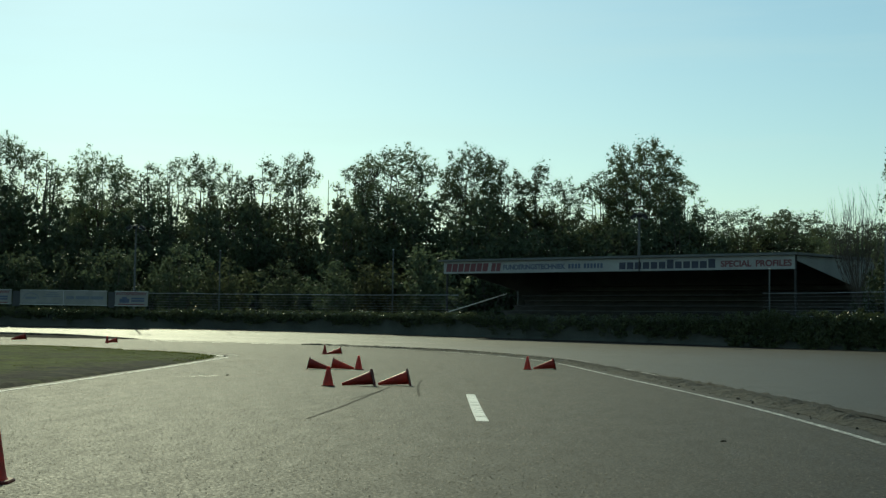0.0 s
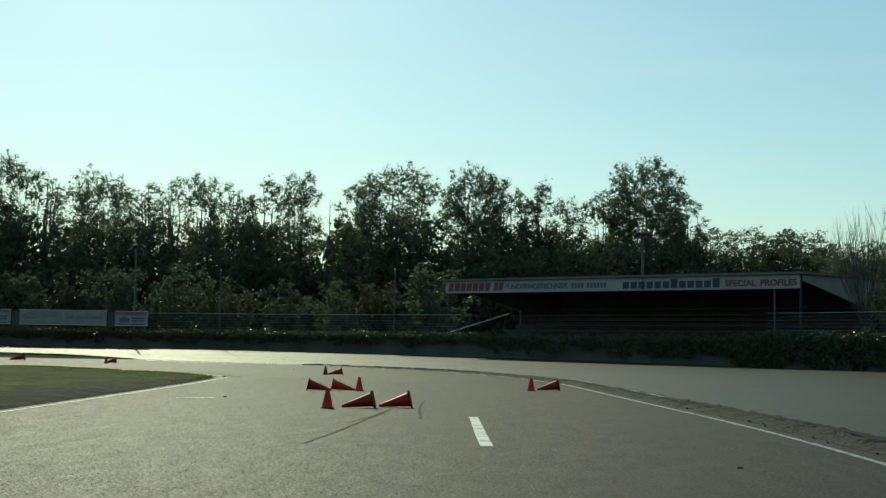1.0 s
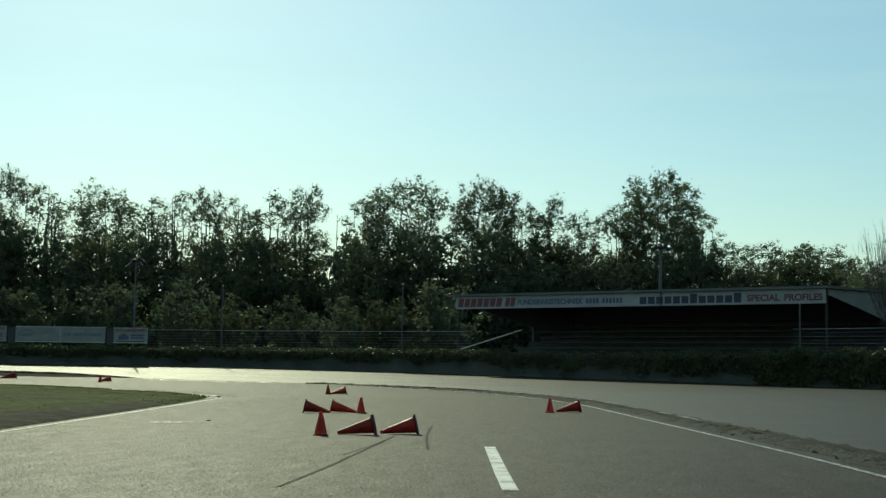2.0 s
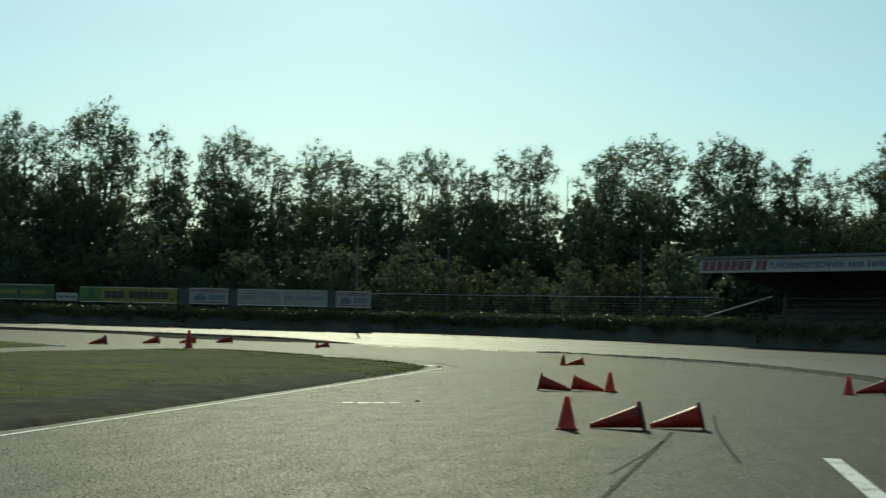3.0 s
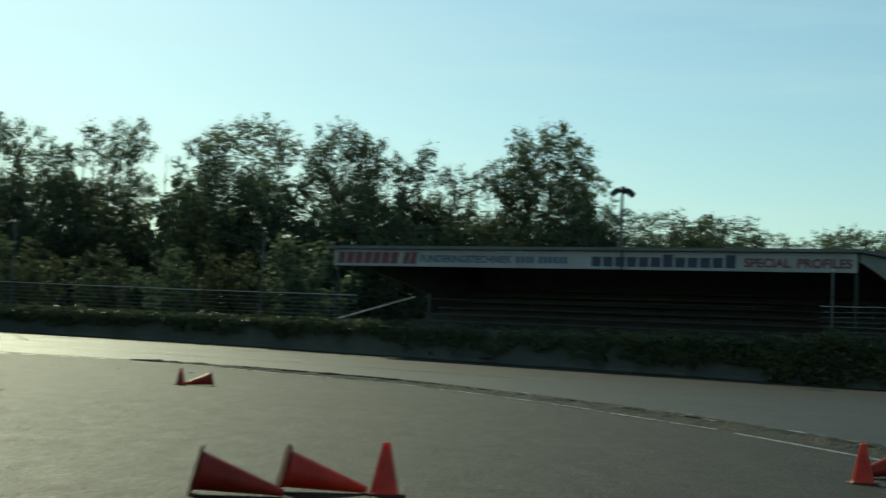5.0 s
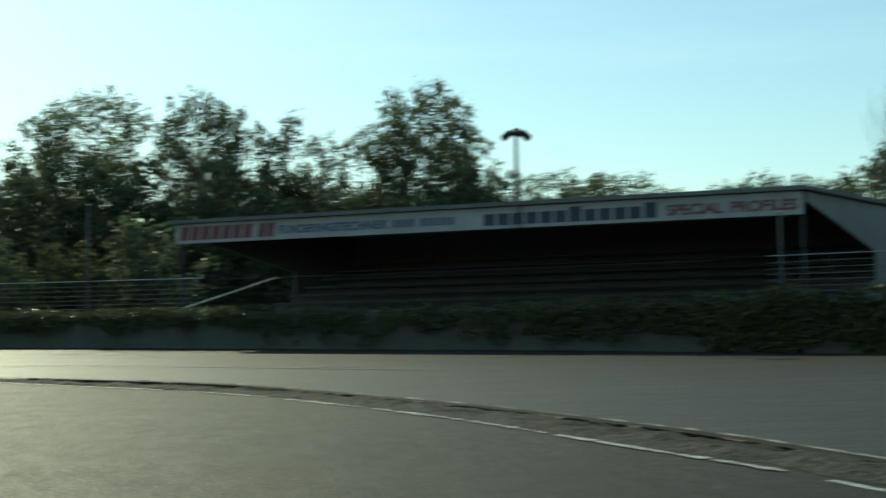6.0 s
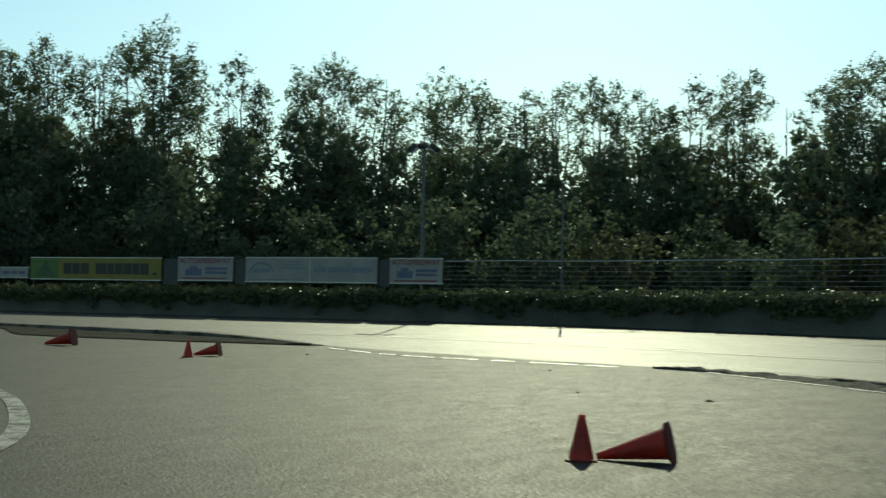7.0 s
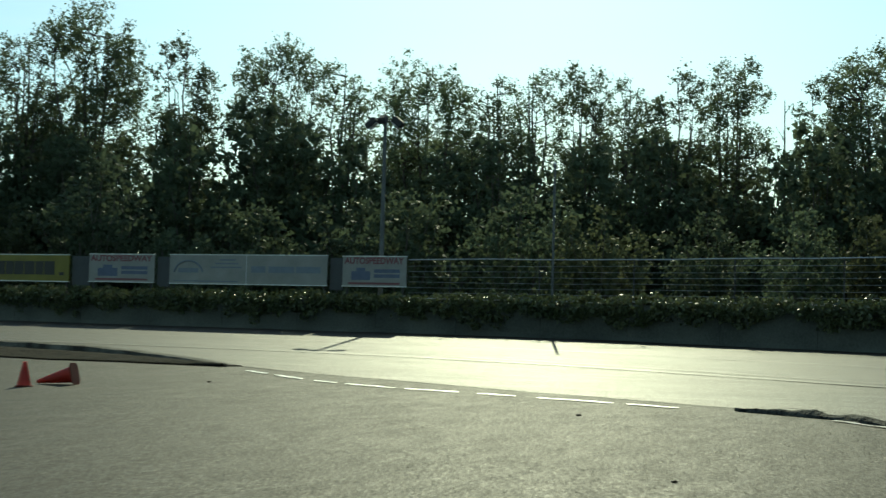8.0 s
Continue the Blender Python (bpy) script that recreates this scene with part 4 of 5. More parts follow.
island("grass_island_far", ISLE2, "far green grass island beside the straight", 5000, lambda p, nz: np.clip(0.85 + nz, 0.1, 1))


for k in range(4):
    a = np.array((-4.9, 17.75)) + np.array((0.19, 0.15)) * k
    tagged(paint("faded_dash", np.array([a, a + np.array((0.07, 0.055)), a + np.array((0.135, 0.105))]), 0.05, "faded scrap of white paint on the asphalt", mat=GLOSSPAINT), group="faded dashes")
bm = bmesh.new()
box(bm, (-0.45, -0.2, -0.02), (0.45, 0.2, 0.022), 0.008)
bmesh.ops.transform(bm, matrix=pose(-9.55, 38.0, 0, 0, 0, 52), verts=bm.verts)
slab1 = part("kerb_slab", bm, GLOSSPAINT, None)
tagged(slab1, "pale concrete slab at the tip of the grass island", "concrete slab")
bm = bmesh.new()
box(bm, (-0.3, -0.14, -0.02), (0.3, 0.14, 0.05), 0.02)
bmesh.ops.transform(bm, matrix=pose(-28.5, 50.2, 0, 0, 0, 60), verts=bm.verts)
tagged(part("kerb_slab", bm, PAINT, None), "white painted slab at the tip of the far island", "concrete slab")


def clod(x, y, size, seed):
    r = np.random.default_rng(seed)
    bm = bmesh.new()
    bmesh.ops.create_icosphere(bm, subdivisions=2, radius=1)
    for v in bm.verts:
        v.co *= 0.8 + 0.45 * noise.noise(v.co * 1.7 + Vector((seed, 0, 0)))
        v.co = Vector((v.co.x * size, v.co.y * size * 0.8, max(-0.2, v.co.z) * size * 0.45))
    bmesh.ops.transform(bm, matrix=pose(x, y, ground_z(x, y) + size * 0.05, 0, 0, r.uniform(0, 360)), verts=bm.verts)
    return tagged(part("earth_clod", bm, DIRT, None), "small dark clod of earth on the asphalt", "clod", "earth clods")


for k, (x, y, z) in enumerate(((-4.12, 18.9, 0.05), (-12.38, 59.7, 0.05), (-19.46, 62.8, 0.05), (-7.71, 53.16, 0.06), (-9.8, 53.9, 0.04), (-8.9, 37.6, 0.1), (4.94, 2.9, 0.04))):
    clod(x, y, z, k + 1)


def aggregate(count):
    """Stone chips that stand out of the coarse asphalt."""
    r = np.random.default_rng(77)
    a = np.stack([r.uniform(-7.5, 6.5, count * 2), r.uniform(-3, 38, count * 2)], 1)
    b = np.stack([r.uniform(-22, 3.0, count), r.uniform(38, 63, count) - 2.5 * r.uniform(0, 1, count) ** 2], 1)
    p = np.concatenate([a, b])
    edge = np.interp(p[:, 1], EDGE_L[:, 1], EDGE_L[:, 0]) + 0.1
    far = np.interp(p[:, 1], KERB_I[:, 1], KERB_I[:, 0]) + 0.1
    right = np.interp(p[:, 1], LINE_R[::-1, 1], LINE_R[::-1, 0]) - 0.1
    keep = (p[:, 0] > np.where(p[:, 1] < 38, edge, far)) & (p[:, 0] < right)
    p = p[keep]
    n = len(p)
    z = height(p[:, 0], p[:, 1])
    sz = r.uniform(0.005, 0.011, n)
    ang = r.uniform(0, 6.283, n)
    v = np.empty((n, 4, 3))
    for k in range(3):
        t = ang + k * 2.094 + r.normal(0, 0.3, n)
        v[:, k] = np.stack([p[:, 0] + np.cos(t) * sz, p[:, 1] + np.sin(t) * sz, z - 0.001], 1)
    v[:, 3] = np.stack([p[:, 0] + r.normal(0, 0.3, n) * sz, p[:, 1] + r.normal(0, 0.3, n) * sz, z + sz * r.uniform(0.35, 0.8, n)], 1)
    idx = (np.arange(n)[:, None, None] * 4 + np.array([[0, 1, 3], [1, 2, 3], [2, 0, 3]])[None]).reshape(-1)
    me = bpy.data.meshes.new("aggregate")
    me.vertices.add(n * 4)
    me.vertices.foreach_set("co", v.astype(np.float32).ravel())
    me.loops.add(n * 9)
    me.loops.foreach_set("vertex_index", idx.astype(np.int32))
    me.polygons.add(n * 3)
    me.polygons.foreach_set("loop_start", np.arange(0, n * 9, 3, dtype=np.int32))
    me.update(calc_edges=True)
    me.materials.append(STONE)
    return tagged(new("aggregate", me), "coarse stone chips in the worn asphalt", "stone chips", kind="stuff")


aggregate(50000)


# ---- cones ----
def make_cone(name, h, base, label, tip=0.11):
    c = new(name)
    r0, r1 = base * 0.385, base * tip
    bm = bmesh.new()
    n = 24
    prof = [(r0 * 1.1, 0.02), (r0 * 1.02, 0.03), (r0 * 0.97, 0.06), (r1 * 1.05, h - 0.02), (r1, h), (r1 * 0.75, h), (r1 * 0.7, h - 0.06), (r0 * 0.86, 0.07)]
    lathe(bm, prof, n, False)
    part("body", bm, CONE, c, smooth=True)
    bm = bmesh.new()
    b = base / 2
    cut = b * 0.35
    ring = [(b, -b + cut), (b, b - cut), (b - cut, b), (-b + cut, b), (-b, b - cut), (-b, -b + cut), (-b + cut, -b), (b - cut, -b)]
    lo = [bm.verts.new((x, y, 0)) for x, y in ring]
    mid = [bm.verts.new((x, y, 0.01)) for x, y in ring]
    hi = [bm.verts.new((x * 0.95, y * 0.95, 0.02)) for x, y in ring]
    for a, d in ((lo, mid), (mid, hi)):
        for i in range(8):
            bm.faces.new((a[i], a[(i + 1) % 8], d[(i + 1) % 8], d[i]))
    bm.faces.new(lo[::-1])
    bm.faces.new(hi)
    part("foot", bm, CONEB, c, "thin dirty red foot plate")
    return tagged(c, label, "traffic cone", "traffic cones")


def stand_pose(x, y, turn):
    return pose(x, y, ground_z(x, y), 0, 0, turn)


def lie_pose(x, y, heading, h, base):
    """On its side: foot at (x, y), tip towards heading (degrees from +x), lying on the foot's edge and the rim of its top."""
    r1 = base * 0.08
    lean = math.degrees(math.atan2(base / 2 - r1, h))
    z = ground_z(x, y) + base / 2 * math.cos(radians(lean)) 
    return pose(x, y, z, 0, 0, heading) @ pose(0, 0, 0, 0, 90 + lean, 0)


SMALL, SB = 0.365, 0.25
BIG, BB = 0.60, 0.33
small = make_cone("traffic_cone", SMALL, SB, "small red plastic cone standing upright on asphalt")
small.matrix_basis = stand_pose(-1.072, 14.3, 12)
for x, y, r in ((-2.157, 24.85, 40), (-6.743, 45.25, 20), (2.116, 27.75, 5), (-21.0, 60.3, 33)):
    copy_thing(small, stand_pose(x, y, r))
big = make_cone("traffic_cone", BIG, BB, "large red plastic cone standing upright on asphalt")
big.matrix_basis = stand_pose(-25.2, 55.5, 15) @ Matrix.Scale(1.32, 4)
copy_thing(big, stand_pose(-0.435, -2.2, 10)).scale = (1, 1, 1)
lying = make_cone("traffic_cone", BIG, BB, "large red plastic cone lying on its side", 0.08)
lying.matrix_basis = lie_pose(-0.30, 14.75, 181, BIG, BB)
for x, y, a in ((0.32, 15.2, 182), (-3.40, 24.42, 8), (-2.86, 24.85, 9), (-6.10, 45.52, 187), (2.83, 28.6, 195), (-20.72, 61.1, 197)):
    copy_thing(lying, lie_pose(x, y, a, BIG, BB))
for x, y, a in ((-26.6, 63.3, 195), (-30.0, 56.9, 190), (-28.8, 59.8, 195), (-27.7, 61.5, 200)):
    far_cone = copy_thing(lying, lie_pose(x, y, a, BIG * 1.32, BB * 1.32))
    far_cone.scale = (1.32, 1.32, 1.32)


# ---- ivy and weeds on the wall ----
def leaf_cloud(centres, sizes, per, leaf, rng, flat=0.6, corners=4):
    """Leaf quads scattered round centres: vertices and faces."""
    n = len(centres) * per
    c = np.repeat(np.asarray(centres, float), per, 0)
    s = np.repeat(np.asarray(sizes, float), per)[:, None]
    d = rng.normal(0, 1, (n, 3))
    d /= np.linalg.norm(d, axis=1)[:, None]
    if corners == 3:
        reach = np.minimum(np.abs(rng.normal(0, 0.6, (n, 1))), 1.0)
    else:
        reach = rng.uniform(0.25, 1, (n, 1)) ** 0.6
    p = c + d * s * reach * np.array((1, 1, flat))
    a = rng.normal(0, 1, (n, 3))
    a /= np.linalg.norm(a, axis=1)[:, None]
    b = np.cross(a, rng.normal(0, 1, (n, 3)))
    b /= np.linalg.norm(b, axis=1)[:, None] + 1e-9
    ln = leaf * rng.uniform(0.6, 1.35, (n, 1))
    if corners == 3:
        v = np.stack([p - a * ln * 0.6, p + b * ln * 0.42 + a * ln * 0.25, p - b * ln * 0.42 + a * ln * 0.35], 1)
    else:
        v = np.stack([p - a * ln * 0.6, p + b * ln * 0.36, p + a * ln * 0.6, p - b * ln * 0.36], 1)
    return v.reshape(-1, 3)


rng = np.random.default_rng(11)


def wall_growth(x0, x1, amount, hang, per, leaf, label, mat, lift=0.1, least=0.55, often=0.45):
    cs, ss = [], []
    for x in np.arange(x0, x1, 0.22 / amount):
        p, d, nn = wall_at(x + rng.uniform(-0.2, 0.2), 0.12)
        nz = 0.7 * noise.noise(Vector((x * often, 2.0, 0))) + 0.45 * noise.noise(Vector((x * often * 3.3, 5.0, 0)))
        if nz < -0.35:
            continue
        down = max(0.0, hang * (least + nz * 1.2)) * rng.uniform(0, 1)
        off = rng.uniform(-0.15, 0.2) if down < 0.15 else -0.2 - 0.12 * rng.uniform(0, 1)
        q = p + nn * off
        cs.append((*q, TOP + lift * (0.6 + nz) - down + rng.uniform(-0.05, 0.12)))
        ss.append(rng.uniform(0.12, 0.3))
    return tagged(quads("ivy", leaf_cloud(cs, ss, per, leaf, rng, 0.7), mat), label, "ivy", kind="stuff")


wall_growth(-75, -2, 10.0, 1.05, 20, 0.1, "low weeds and ivy along the top of the wall", IVYM, 0.3, 0.6, 0.6)
wall_growth(-2, 6, 10.0, 1.1, 22, 0.085, "ivy creeping over the top of the wall", IVYM, 0.14, 0.8, 0.8)
wall_growth(6, 12, 14.0, 1.3, 30, 0.09, "ivy hanging over the concrete wall", IVYM, 0.26, 0.9, 0.8)
wall_growth(12, 30, 30.0, 1.75, 24, 0.115, "thick ivy hanging down the concrete wall", IVYM, 0.45, 1.0, 0.9)


# ---- trees ----
def make_tree(h, w, seed, crown_from=0.35, boughs=40, per=30, leaf=0.17, mat=LEAF, name="tree", label="tall slender broadleaf tree with a leafy crown", feathered=0.0, gaps=-0.12):
    """A trunk that forks into rising limbs; each bough carries a rounded mass of leaf sprays, with sky between the masses."""
    r = np.random.default_rng(seed)
    t = new(name)
    bm = bmesh.new()
    fork = h * (crown_from + 0.05)
    lean = r.normal(0, 0.3, 2)
    spine = [(lean[0] * (k / 6) ** 2, lean[1] * (k / 6) ** 2, fork * k / 6) for k in range(7)]
    r0 = 0.06 + h * 0.0095
    tube(bm, spine, [r0 * (1 - 0.06 * k) for k in range(7)], 8)
    base = Vector(spine[-1])
    cz, az = h * (1 + crown_from) / 2, h * (1 - crown_from) / 2
    limbs = []
    n_limb = int(4 + w * 0.6)
    for k in range(n_limb):
        a = 2 * math.pi * (k + r.uniform(-0.3, 0.3)) / n_limb
        rr = w * 0.5 * r.uniform(0.25, 0.72)
        tip = Vector((math.cos(a) * rr, math.sin(a) * rr, h * r.uniform(0.76, 0.93)))
        if k == 0:
            tip = Vector((0.1, 0, h * 0.96))
        o = base.lerp(Vector(spine[4]), r.uniform(0, 0.8))
        knee = o.lerp(tip, 0.4) + Vector((math.cos(a), math.sin(a), 0)) * w * 0.07
        bend = knee.lerp(tip, 0.55) + Vector((r.normal(0, 0.15), r.normal(0, 0.15), 0))
        path = [o, knee, bend, tip]
        limbs.append(path)
        tube(bm, path, [r0 * 0.5, r0 * 0.34, r0 * 0.2, 0.02], 6, False)
    joints = [a.lerp(b, u) for path in limbs for a, b in zip(path, path[1:]) for u in (0.0, 0.35, 0.7)] + [path[-1] for path in limbs]
    heads, sizes = [], []
    tries = 0
    while len(heads) < boughs and tries < boughs * 60:
        tries += 1
        d = r.normal(0, 1, 3)
        d /= np.linalg.norm(d)
        u = r.uniform(0, 1) ** (1 / 3.0) * 0.97
        p = np.array((d[0] * w * 0.5 * u, d[1] * w * 0.5 * u, cz + d[2] * az * u))
        if p[2] < cz:
            p[:2] *= 1 - 0.4 * (cz - p[2]) / az
        else:
            p[:2] *= min(1.7, (1 - d[2] ** 3) ** (1 / 3) / max(0.05, math.sqrt(1 - d[2] ** 2)))
        size = r.uniform(0.5, 1.25) * (0.44 + 0.055 * w)
        if any((p[0] - q[0]) ** 2 + (p[1] - q[1]) ** 2 + ((p[2] - q[2]) * 0.65) ** 2 < (0.5 * (size + z)) ** 2 for q, z in zip(heads, sizes)):
            continue
        if noise.noise(Vector((p[0] * 0.42 + seed * 1.7, p[1] * 0.42, p[2] * 0.36))) < gaps:
            continue
        heads.append(tuple(p))
        sizes.append(size)
    cs, ss = [], []
    for p, size in zip(heads, sizes):
        head = Vector(p)
        root = min(joints, key=lambda j: (j - head).length + max(0.0, j.z - head.z + 0.4) * 3)
        mid = root.lerp(head, 0.55) + Vector((0, 0, -0.12 * (head - root).length))
        tube(bm, [root, mid, head], [r0 * 0.2, r0 * 0.12, 0.014], 5, False)
        out = Vector((head.x, head.y, 0.0))
        out = (out.normalized() if out.length > 0.2 else Vector((0, 0, 0))) + Vector((0, 0, 0.9))
        for k in range(int(5 + size * 6)):
            d = Vector(r.normal(0, 1, 3)).normalized()
            d = (d + out * (0.25 + feathered)).normalized()
            q = head + Vector((d.x, d.y, d.z * 1.35)) * size * r.uniform(0.3, 1.1) * (1 + 0.5 * feathered)
            cs.append(tuple(q))
            ss.append(r.uniform(0.3, 0.62))
            if k % 3 == 0:
                tube(bm, [head, q], [0.014, 0.006], 3, False)
    part("trunk", bm, BARK, t, "bare dark trunk and limbs")
    quads("crown", leaf_cloud(cs, ss, per, leaf, r, 1.15, 3), mat, t, 3)
    return tagged(t, label, "tree")


# height, width, foot of the crown, boughs, leaves a spray
KINDS = [(20, 3.8, 0.3, 95, 19), (20, 5.2, 0.32, 125, 19), (20, 7.4, 0.34, 170, 19), (19, 3.4, 0.38, 62, 11), (20, 7.0, 0.12, 320, 20), (18, 5.0, 0.12, 170, 18), (14, 5.0, 0.03, 98, 13)]
LEAF_LABEL = {4: "tall dense leafy tree with a feathery outline", 3: "thin tree with a sparse see-through crown", 6: "dense dark young tree below the tall row"}
protos = []
for k, (h, w, foot, boughs, per) in enumerate(KINDS):
    protos.append(make_tree(h, w, 30 + k, foot, boughs, per, 0.225 if k == 6 else 0.155, SHRUB if k == 6 else LEAF, label=LEAF_LABEL.get(k, "tall slender broadleaf tree with a leafy crown"), feathered=0.9 if k == 4 else 0.0, gaps={4: -0.6, 5: -0.5, 6: -0.5}.get(k, -0.1)))
used = set()


def plant(kind, x, y, top, w, turn):
    h0, w0 = KINDS[kind][:2]
    z = ground_z(x, y)
    s, sw = (top - z) / h0, 1.18 * w / w0
    m = pose(x, y, z, 0, 0, turn) @ Matrix.Diagonal((sw, sw, s, 1))
    if kind in used:
        ob = copy_thing(protos[kind], pose(x, y, z, 0, 0, turn))
    else:
        ob = protos[kind]
        used.add(kind)
    ob.matrix_basis = m
    return tagged(ob, group="trees behind the track")


LEFT_ROW = [(3, -81.0, 107.1, 19.4, 3.4), (0, -78.4, 108.4, 20.4, 3.8), (1, -75.0, 110.6, 19.6, 4.2), (0, -72.9, 111.9, 19.7, 3.6), (1, -70.7, 113.4, 20.4, 4.6),
            (3, -67.7, 115.4, 19.3, 3.2), (2, -64.5, 117.4, 21.3, 6.6), (0, -59.2, 120.8, 20.0, 3.4), (2, -54.1, 124.2, 19.8, 5.6), (3, -50.4, 126.6, 19.2, 3.6),
            (2, -45.9, 129.4, 18.8, 6.2), (3, -41.9, 132.1, 18.5, 3.4)]
MID_ROW = [(3, -39.7, 133.4, 19.4, 3.4), (1, -36.6, 135.5, 19.7, 3.8), (3, -33.8, 137.2, 19.3, 2.6), (0, -31.1, 139.0, 19.6, 3.8), (1, -27.6, 141.0, 20.6, 4.4),
           (0, -21.0, 141.3, 19.5, 3.4), (2, -16.7, 141.4, 21.0, 8.4), (2, -8.3, 141.8, 21.1, 6.4), (1, -5.0, 141.9, 19.8, 4.4), (0, -1.5, 142.0, 19.7, 4.0)]
RIGHT_ROW = [(5, 1.9, 142.2, 17.8, 4.0), (1, 6.0, 142.6, 18.6, 4.6), (4, 10.5, 142.4, 22.1, 6.8), (0, 15.0, 144.8, 18.3, 3.2), (5, 17.2, 141.5, 14.8, 5.0),
             (5, 21.8, 140.7, 14.5, 5.8), (5, 26.4, 140.0, 14.2, 6.2), (5, 29.4, 139, 13.0, 5.4), (5, 32.4, 138, 11.5, 5), (5, 36, 136, 13, 6)]
for k, row in enumerate(LEFT_ROW + MID_ROW + RIGHT_ROW):
    plant(*row, turn=k * 67 % 360)


def snag(x, y, top, turn):
    t = new("dead_tree")
    bm = bmesh.new()
    z = ground_z(x, y)
    h = top - z
    tube(bm, [(0, 0, 0), (0.1, 0, h * 0.5), (0.05, 0.1, h)], [0.16, 0.1, 0.03], 7)
    rs = np.random.default_rng(int(turn) + 3)
    for k in range(9):
        u = rs.uniform(0.55, 0.97)
        a = rs.uniform(0, 6.283)
        ln = rs.uniform(0.6, 1.6) * (1.3 - u)
        tube(bm, [(0.08, 0, h * u), (0.08 + math.cos(a) * ln, math.sin(a) * ln, h * u + ln * 1.5)], [0.035, 0.01], 4, False)
    part("trunk", bm, BARK, t, "bare grey trunk")
    t.matrix_basis = pose(x, y, z, 0, 0, turn)
    return tagged(t, "thin dead tree with a bare grey trunk", "tree", "dead trees")


snag(-24.1, 141.2, 17.4, 20)
snag(-22.9, 141.0, 16.2, 130)
# dense young trees fill the row from behind
r3 = np.random.default_rng(21)
for k in range(44):
    x = -104 + k * 3.1 + r3.uniform(-1, 1)
    y = np.interp(x, [-120, -79, -59, -28, 40], [103, 114, 127, 148, 150])
    plant(6, x, y + r3.uniform(-3, 4), r3.uniform(11.5, 15.5), r3.uniform(4.2, 6), k * 41 % 360)


def make_bush(h, w, seed, mat, label, per=41, leaf=0.275):
    r = np.random.default_rng(seed)
    t = new("shrub")
    bm = bmesh.new()
    cs, ss = [], []
    for b in range(int(9 + 2.2 * w)):
        a = r.uniform(0, 6.283)
        rr = w * 0.5 * math.sqrt(r.uniform(0, 1))
        hh = h * r.uniform(0.55, 1.0) * (1 - 0.35 * (rr / (w * 0.5)) ** 2)
        e = Vector((rr * math.cos(a), rr * math.sin(a), hh))
        o = e * 0.15
        o.z = 0
        mid = o.lerp(e, 0.5) + Vector((r.normal(0, 0.2), r.normal(0, 0.2), 0))
        tube(bm, [o, mid, e], [0.06, 0.035, 0.012], 5, False)
        for u in (0.12, 0.3, 0.45, 0.6, 0.75, 0.9, 1.0):
            q = o.lerp(mid, u * 2) if u < 0.5 else mid.lerp(e, u * 2 - 1)
            cs.append((q.x + r.normal(0, 0.35), q.y + r.normal(0, 0.35), max(0.25, q.z)))
            ss.append(r.uniform(0.6, 1.15))
    part("stem", bm, BARK, t, "thin dark stems")
    quads("crown", leaf_cloud(cs, ss, per, leaf, r, 0.8, 3), mat, t, 3)
    return tagged(t, label, "shrub")


bushes = [make_bush(7.0, 6.5, 60, SHRUB, "dense dark green shrub under the trees"), make_bush(9.5, 6.0, 61, SHRUB, "tall dark shrub under the trees"),
          make_bush(8.0, 6.5, 62, LEAF2, "shrub with yellowing autumn leaves")]
bused = set()


def bush(kind, x, y, s, turn):
    m = pose(x, y, ground_z(x, y), 0, 0, turn)
    if kind in bused:
        ob = copy_thing(bushes[kind], m)
    else:
        ob = bushes[kind]
        bused.add(kind)
    ob.matrix_basis = m @ Matrix.Diagonal((s, s, s, 1))
    return tagged(ob, group="shrubs behind the track")


for k in range(46):
    x = -104 + k * 2.6 + r3.uniform(-0.8, 0.8)
    y = np.interp(x, [-120, -79, -59, -28, -4, 5], [96, 103, 113, 131, 134, 136])
    bush(int(r3.choice([0, 1, 1, 1, 1, 1, 1, 2])), x, y + r3.uniform(-2, 2), r3.uniform(1.2, 1.65), k * 53 % 360)
for k in range(24):
    x = -100 + k * 4.3 + r3.uniform(-0.8, 0.8)
    if x > -9:
        continue
    y = np.interp(x, [-120, -79, -59, -28, -4], [91, 93, 99, 108, 110])
    bush(int(r3.choice([0, 1, 0, 1, 0, 1, 0, 2])), x, y + r3.uniform(-2, 3), r3.uniform(0.7, 1.15), k * 79 % 360)

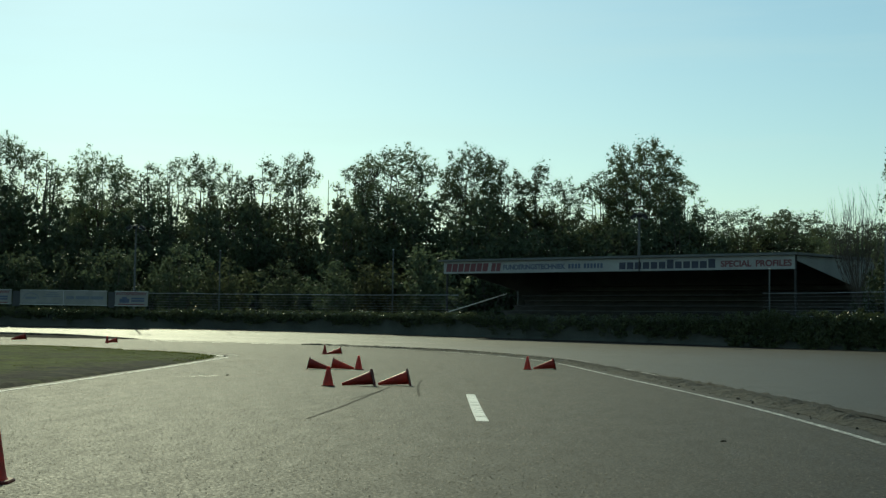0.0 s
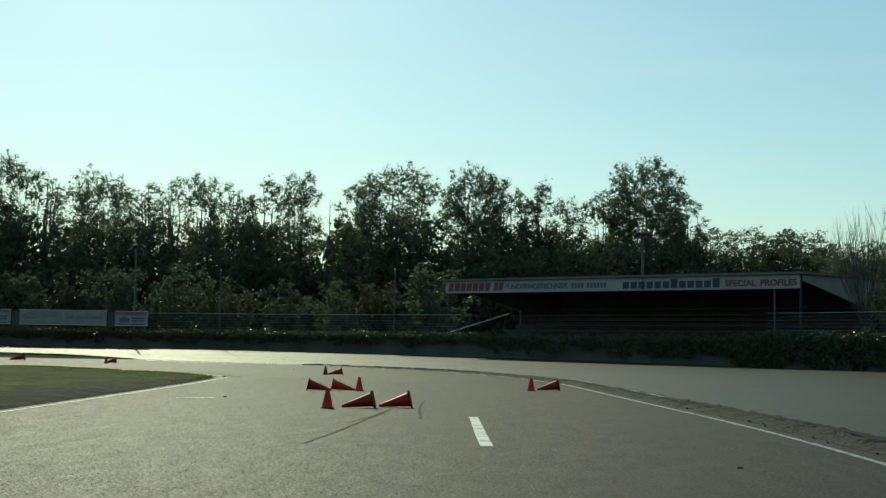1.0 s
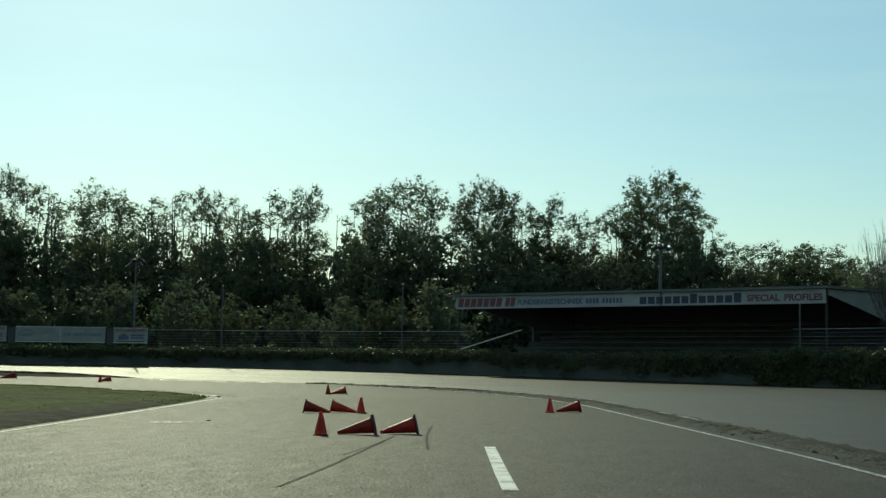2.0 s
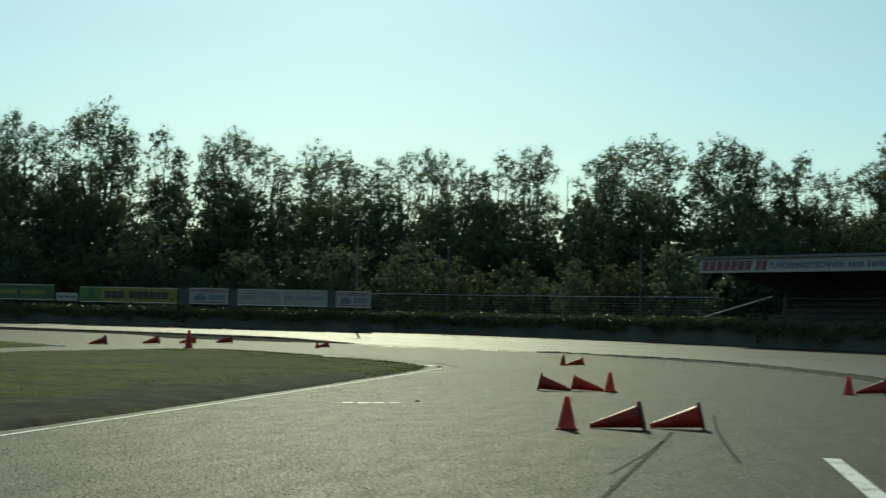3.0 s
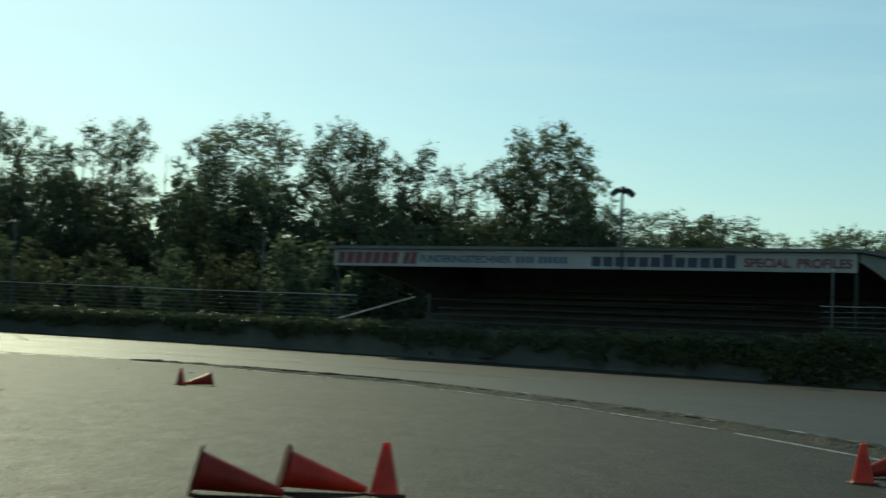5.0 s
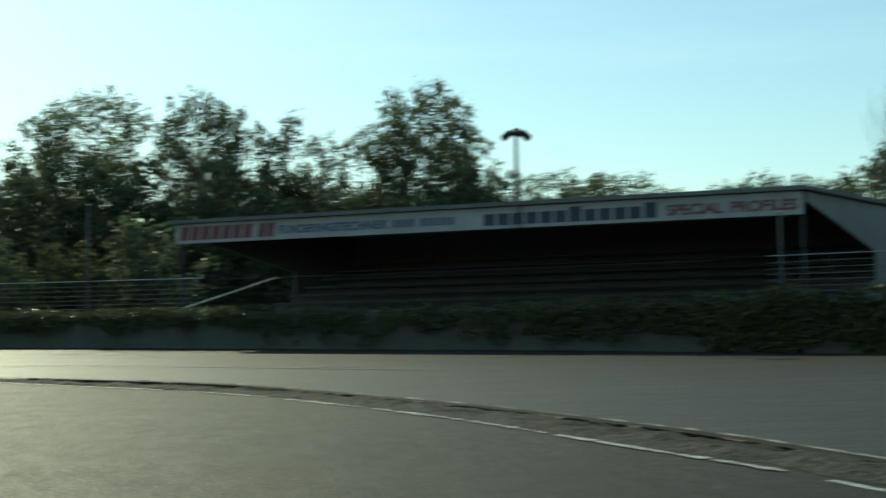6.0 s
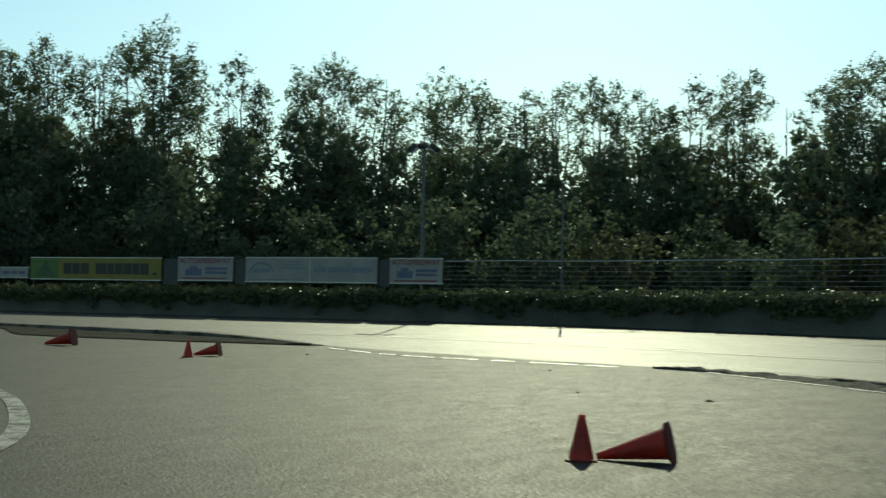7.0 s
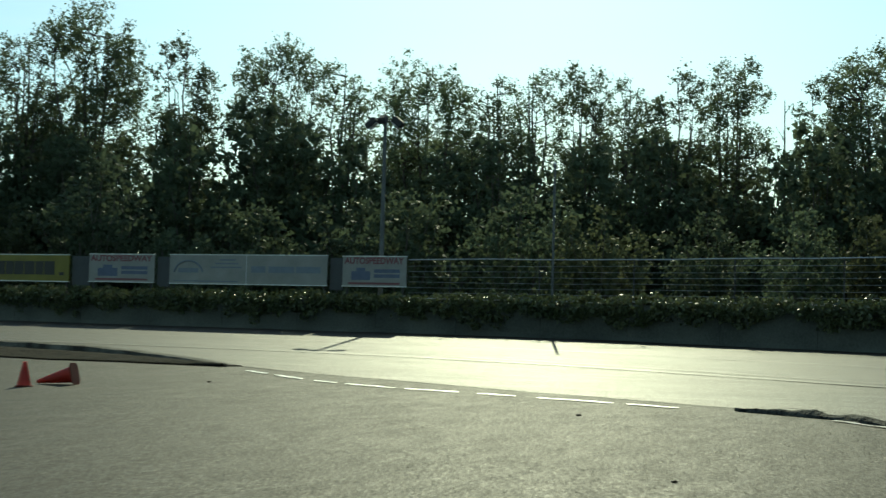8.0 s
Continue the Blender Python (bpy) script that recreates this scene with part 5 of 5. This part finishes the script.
for row in ((5, 25.0, 107.0, 9.6, 4.5), (5, 28.0, 106.6, 10.4, 5.0), (5, 31.3, 105.8, 10.0, 4.6), (5, 35.0, 105.0, 11.0, 5.2), (5, 39.0, 103.0, 11.5, 5.5)):
    plant(*row, turn=row[1] * 37 % 360)
for x, y, s in ((30.0, 95.0, 1.1), (33.5, 93.0, 1.15), (27.0, 98.0, 0.95), (34.0, 84.0, 1.0), (37.0, 79.0, 1.0), (31.0, 75.0, 0.85)):
    bush(1, x, y, s, x * 47 % 360)

# trees right behind the wall beside the grandstand
near_tree = make_tree(15.0, 7.0, 90, 0.1, 260, 44, 0.13, LEAF, "tree", "big leafy tree beside the grandstand, close behind the wall", feathered=0.2)
near_tree.matrix_basis = pose(24.0, 65.9, ground_z(24.0, 65.9), 0, 0, 30)
bare = new("tree")
bm = bmesh.new()
rb = np.random.default_rng(8)
tube(bm, [(0, 0, 0), (0.05, 0, 1.5), (0, 0.1, 3.2)], [0.24, 0.2, 0.16], 8)
part("trunk", bm, BARK, bare)
bm = bmesh.new()
for b in range(46):
    a = rb.uniform(0, 6.283)
    lean = rb.uniform(0.05, 0.62)
    ln = rb.uniform(5.5, 8.2) * (1 - 0.35 * lean)
    o = Vector((0, 0.05, rb.uniform(2.2, 3.3)))
    e = o + Vector((math.cos(a) * lean, math.sin(a) * lean, 1)).normalized() * ln
    mid = o.lerp(e, 0.5) + Vector((math.cos(a), math.sin(a), 0)) * 0.25
    tube(bm, [o, mid, e], [0.03, 0.016, 0.006], 5, False)
    for q in range(11):
        f = mid.lerp(e, rb.uniform(-0.4, 0.8))
        g = f + Vector((rb.normal(0, 0.25), rb.normal(0, 0.25), rb.uniform(0.6, 1.6)))
        tube(bm, [f, g], [0.011, 0.005], 4, False)
part("twig_crown", bm, BARK, bare, "bare fan of upright twigs")
tagged(bare, "bare leafless tree with a fan of upright twigs", "tree")
bare.matrix_basis = pose(18.85, 67.4, ground_z(18.85, 67.4), 0, 0, 0) @ Matrix.Diagonal((0.74, 0.74, 0.86, 1))
for x, y, sc in ((20.2, 67.6, 0.6), (21.8, 70.0, 0.62), (25.2, 83.2, 1.0)):
    bush(1, x, y, sc, x * 83 % 360)
for x, y, s in ((27.0, 84.0, 1.15), (31.0, 80.0, 1.1), (28.5, 74, 0.7), (26.0, 62.5, 0.55), (31, 66, 0.9), (24.5, 88, 0.9), (20, 93, 0.8)):
    bush(int(r3.choice([0, 2])), x, y, s, x * 31 % 360)
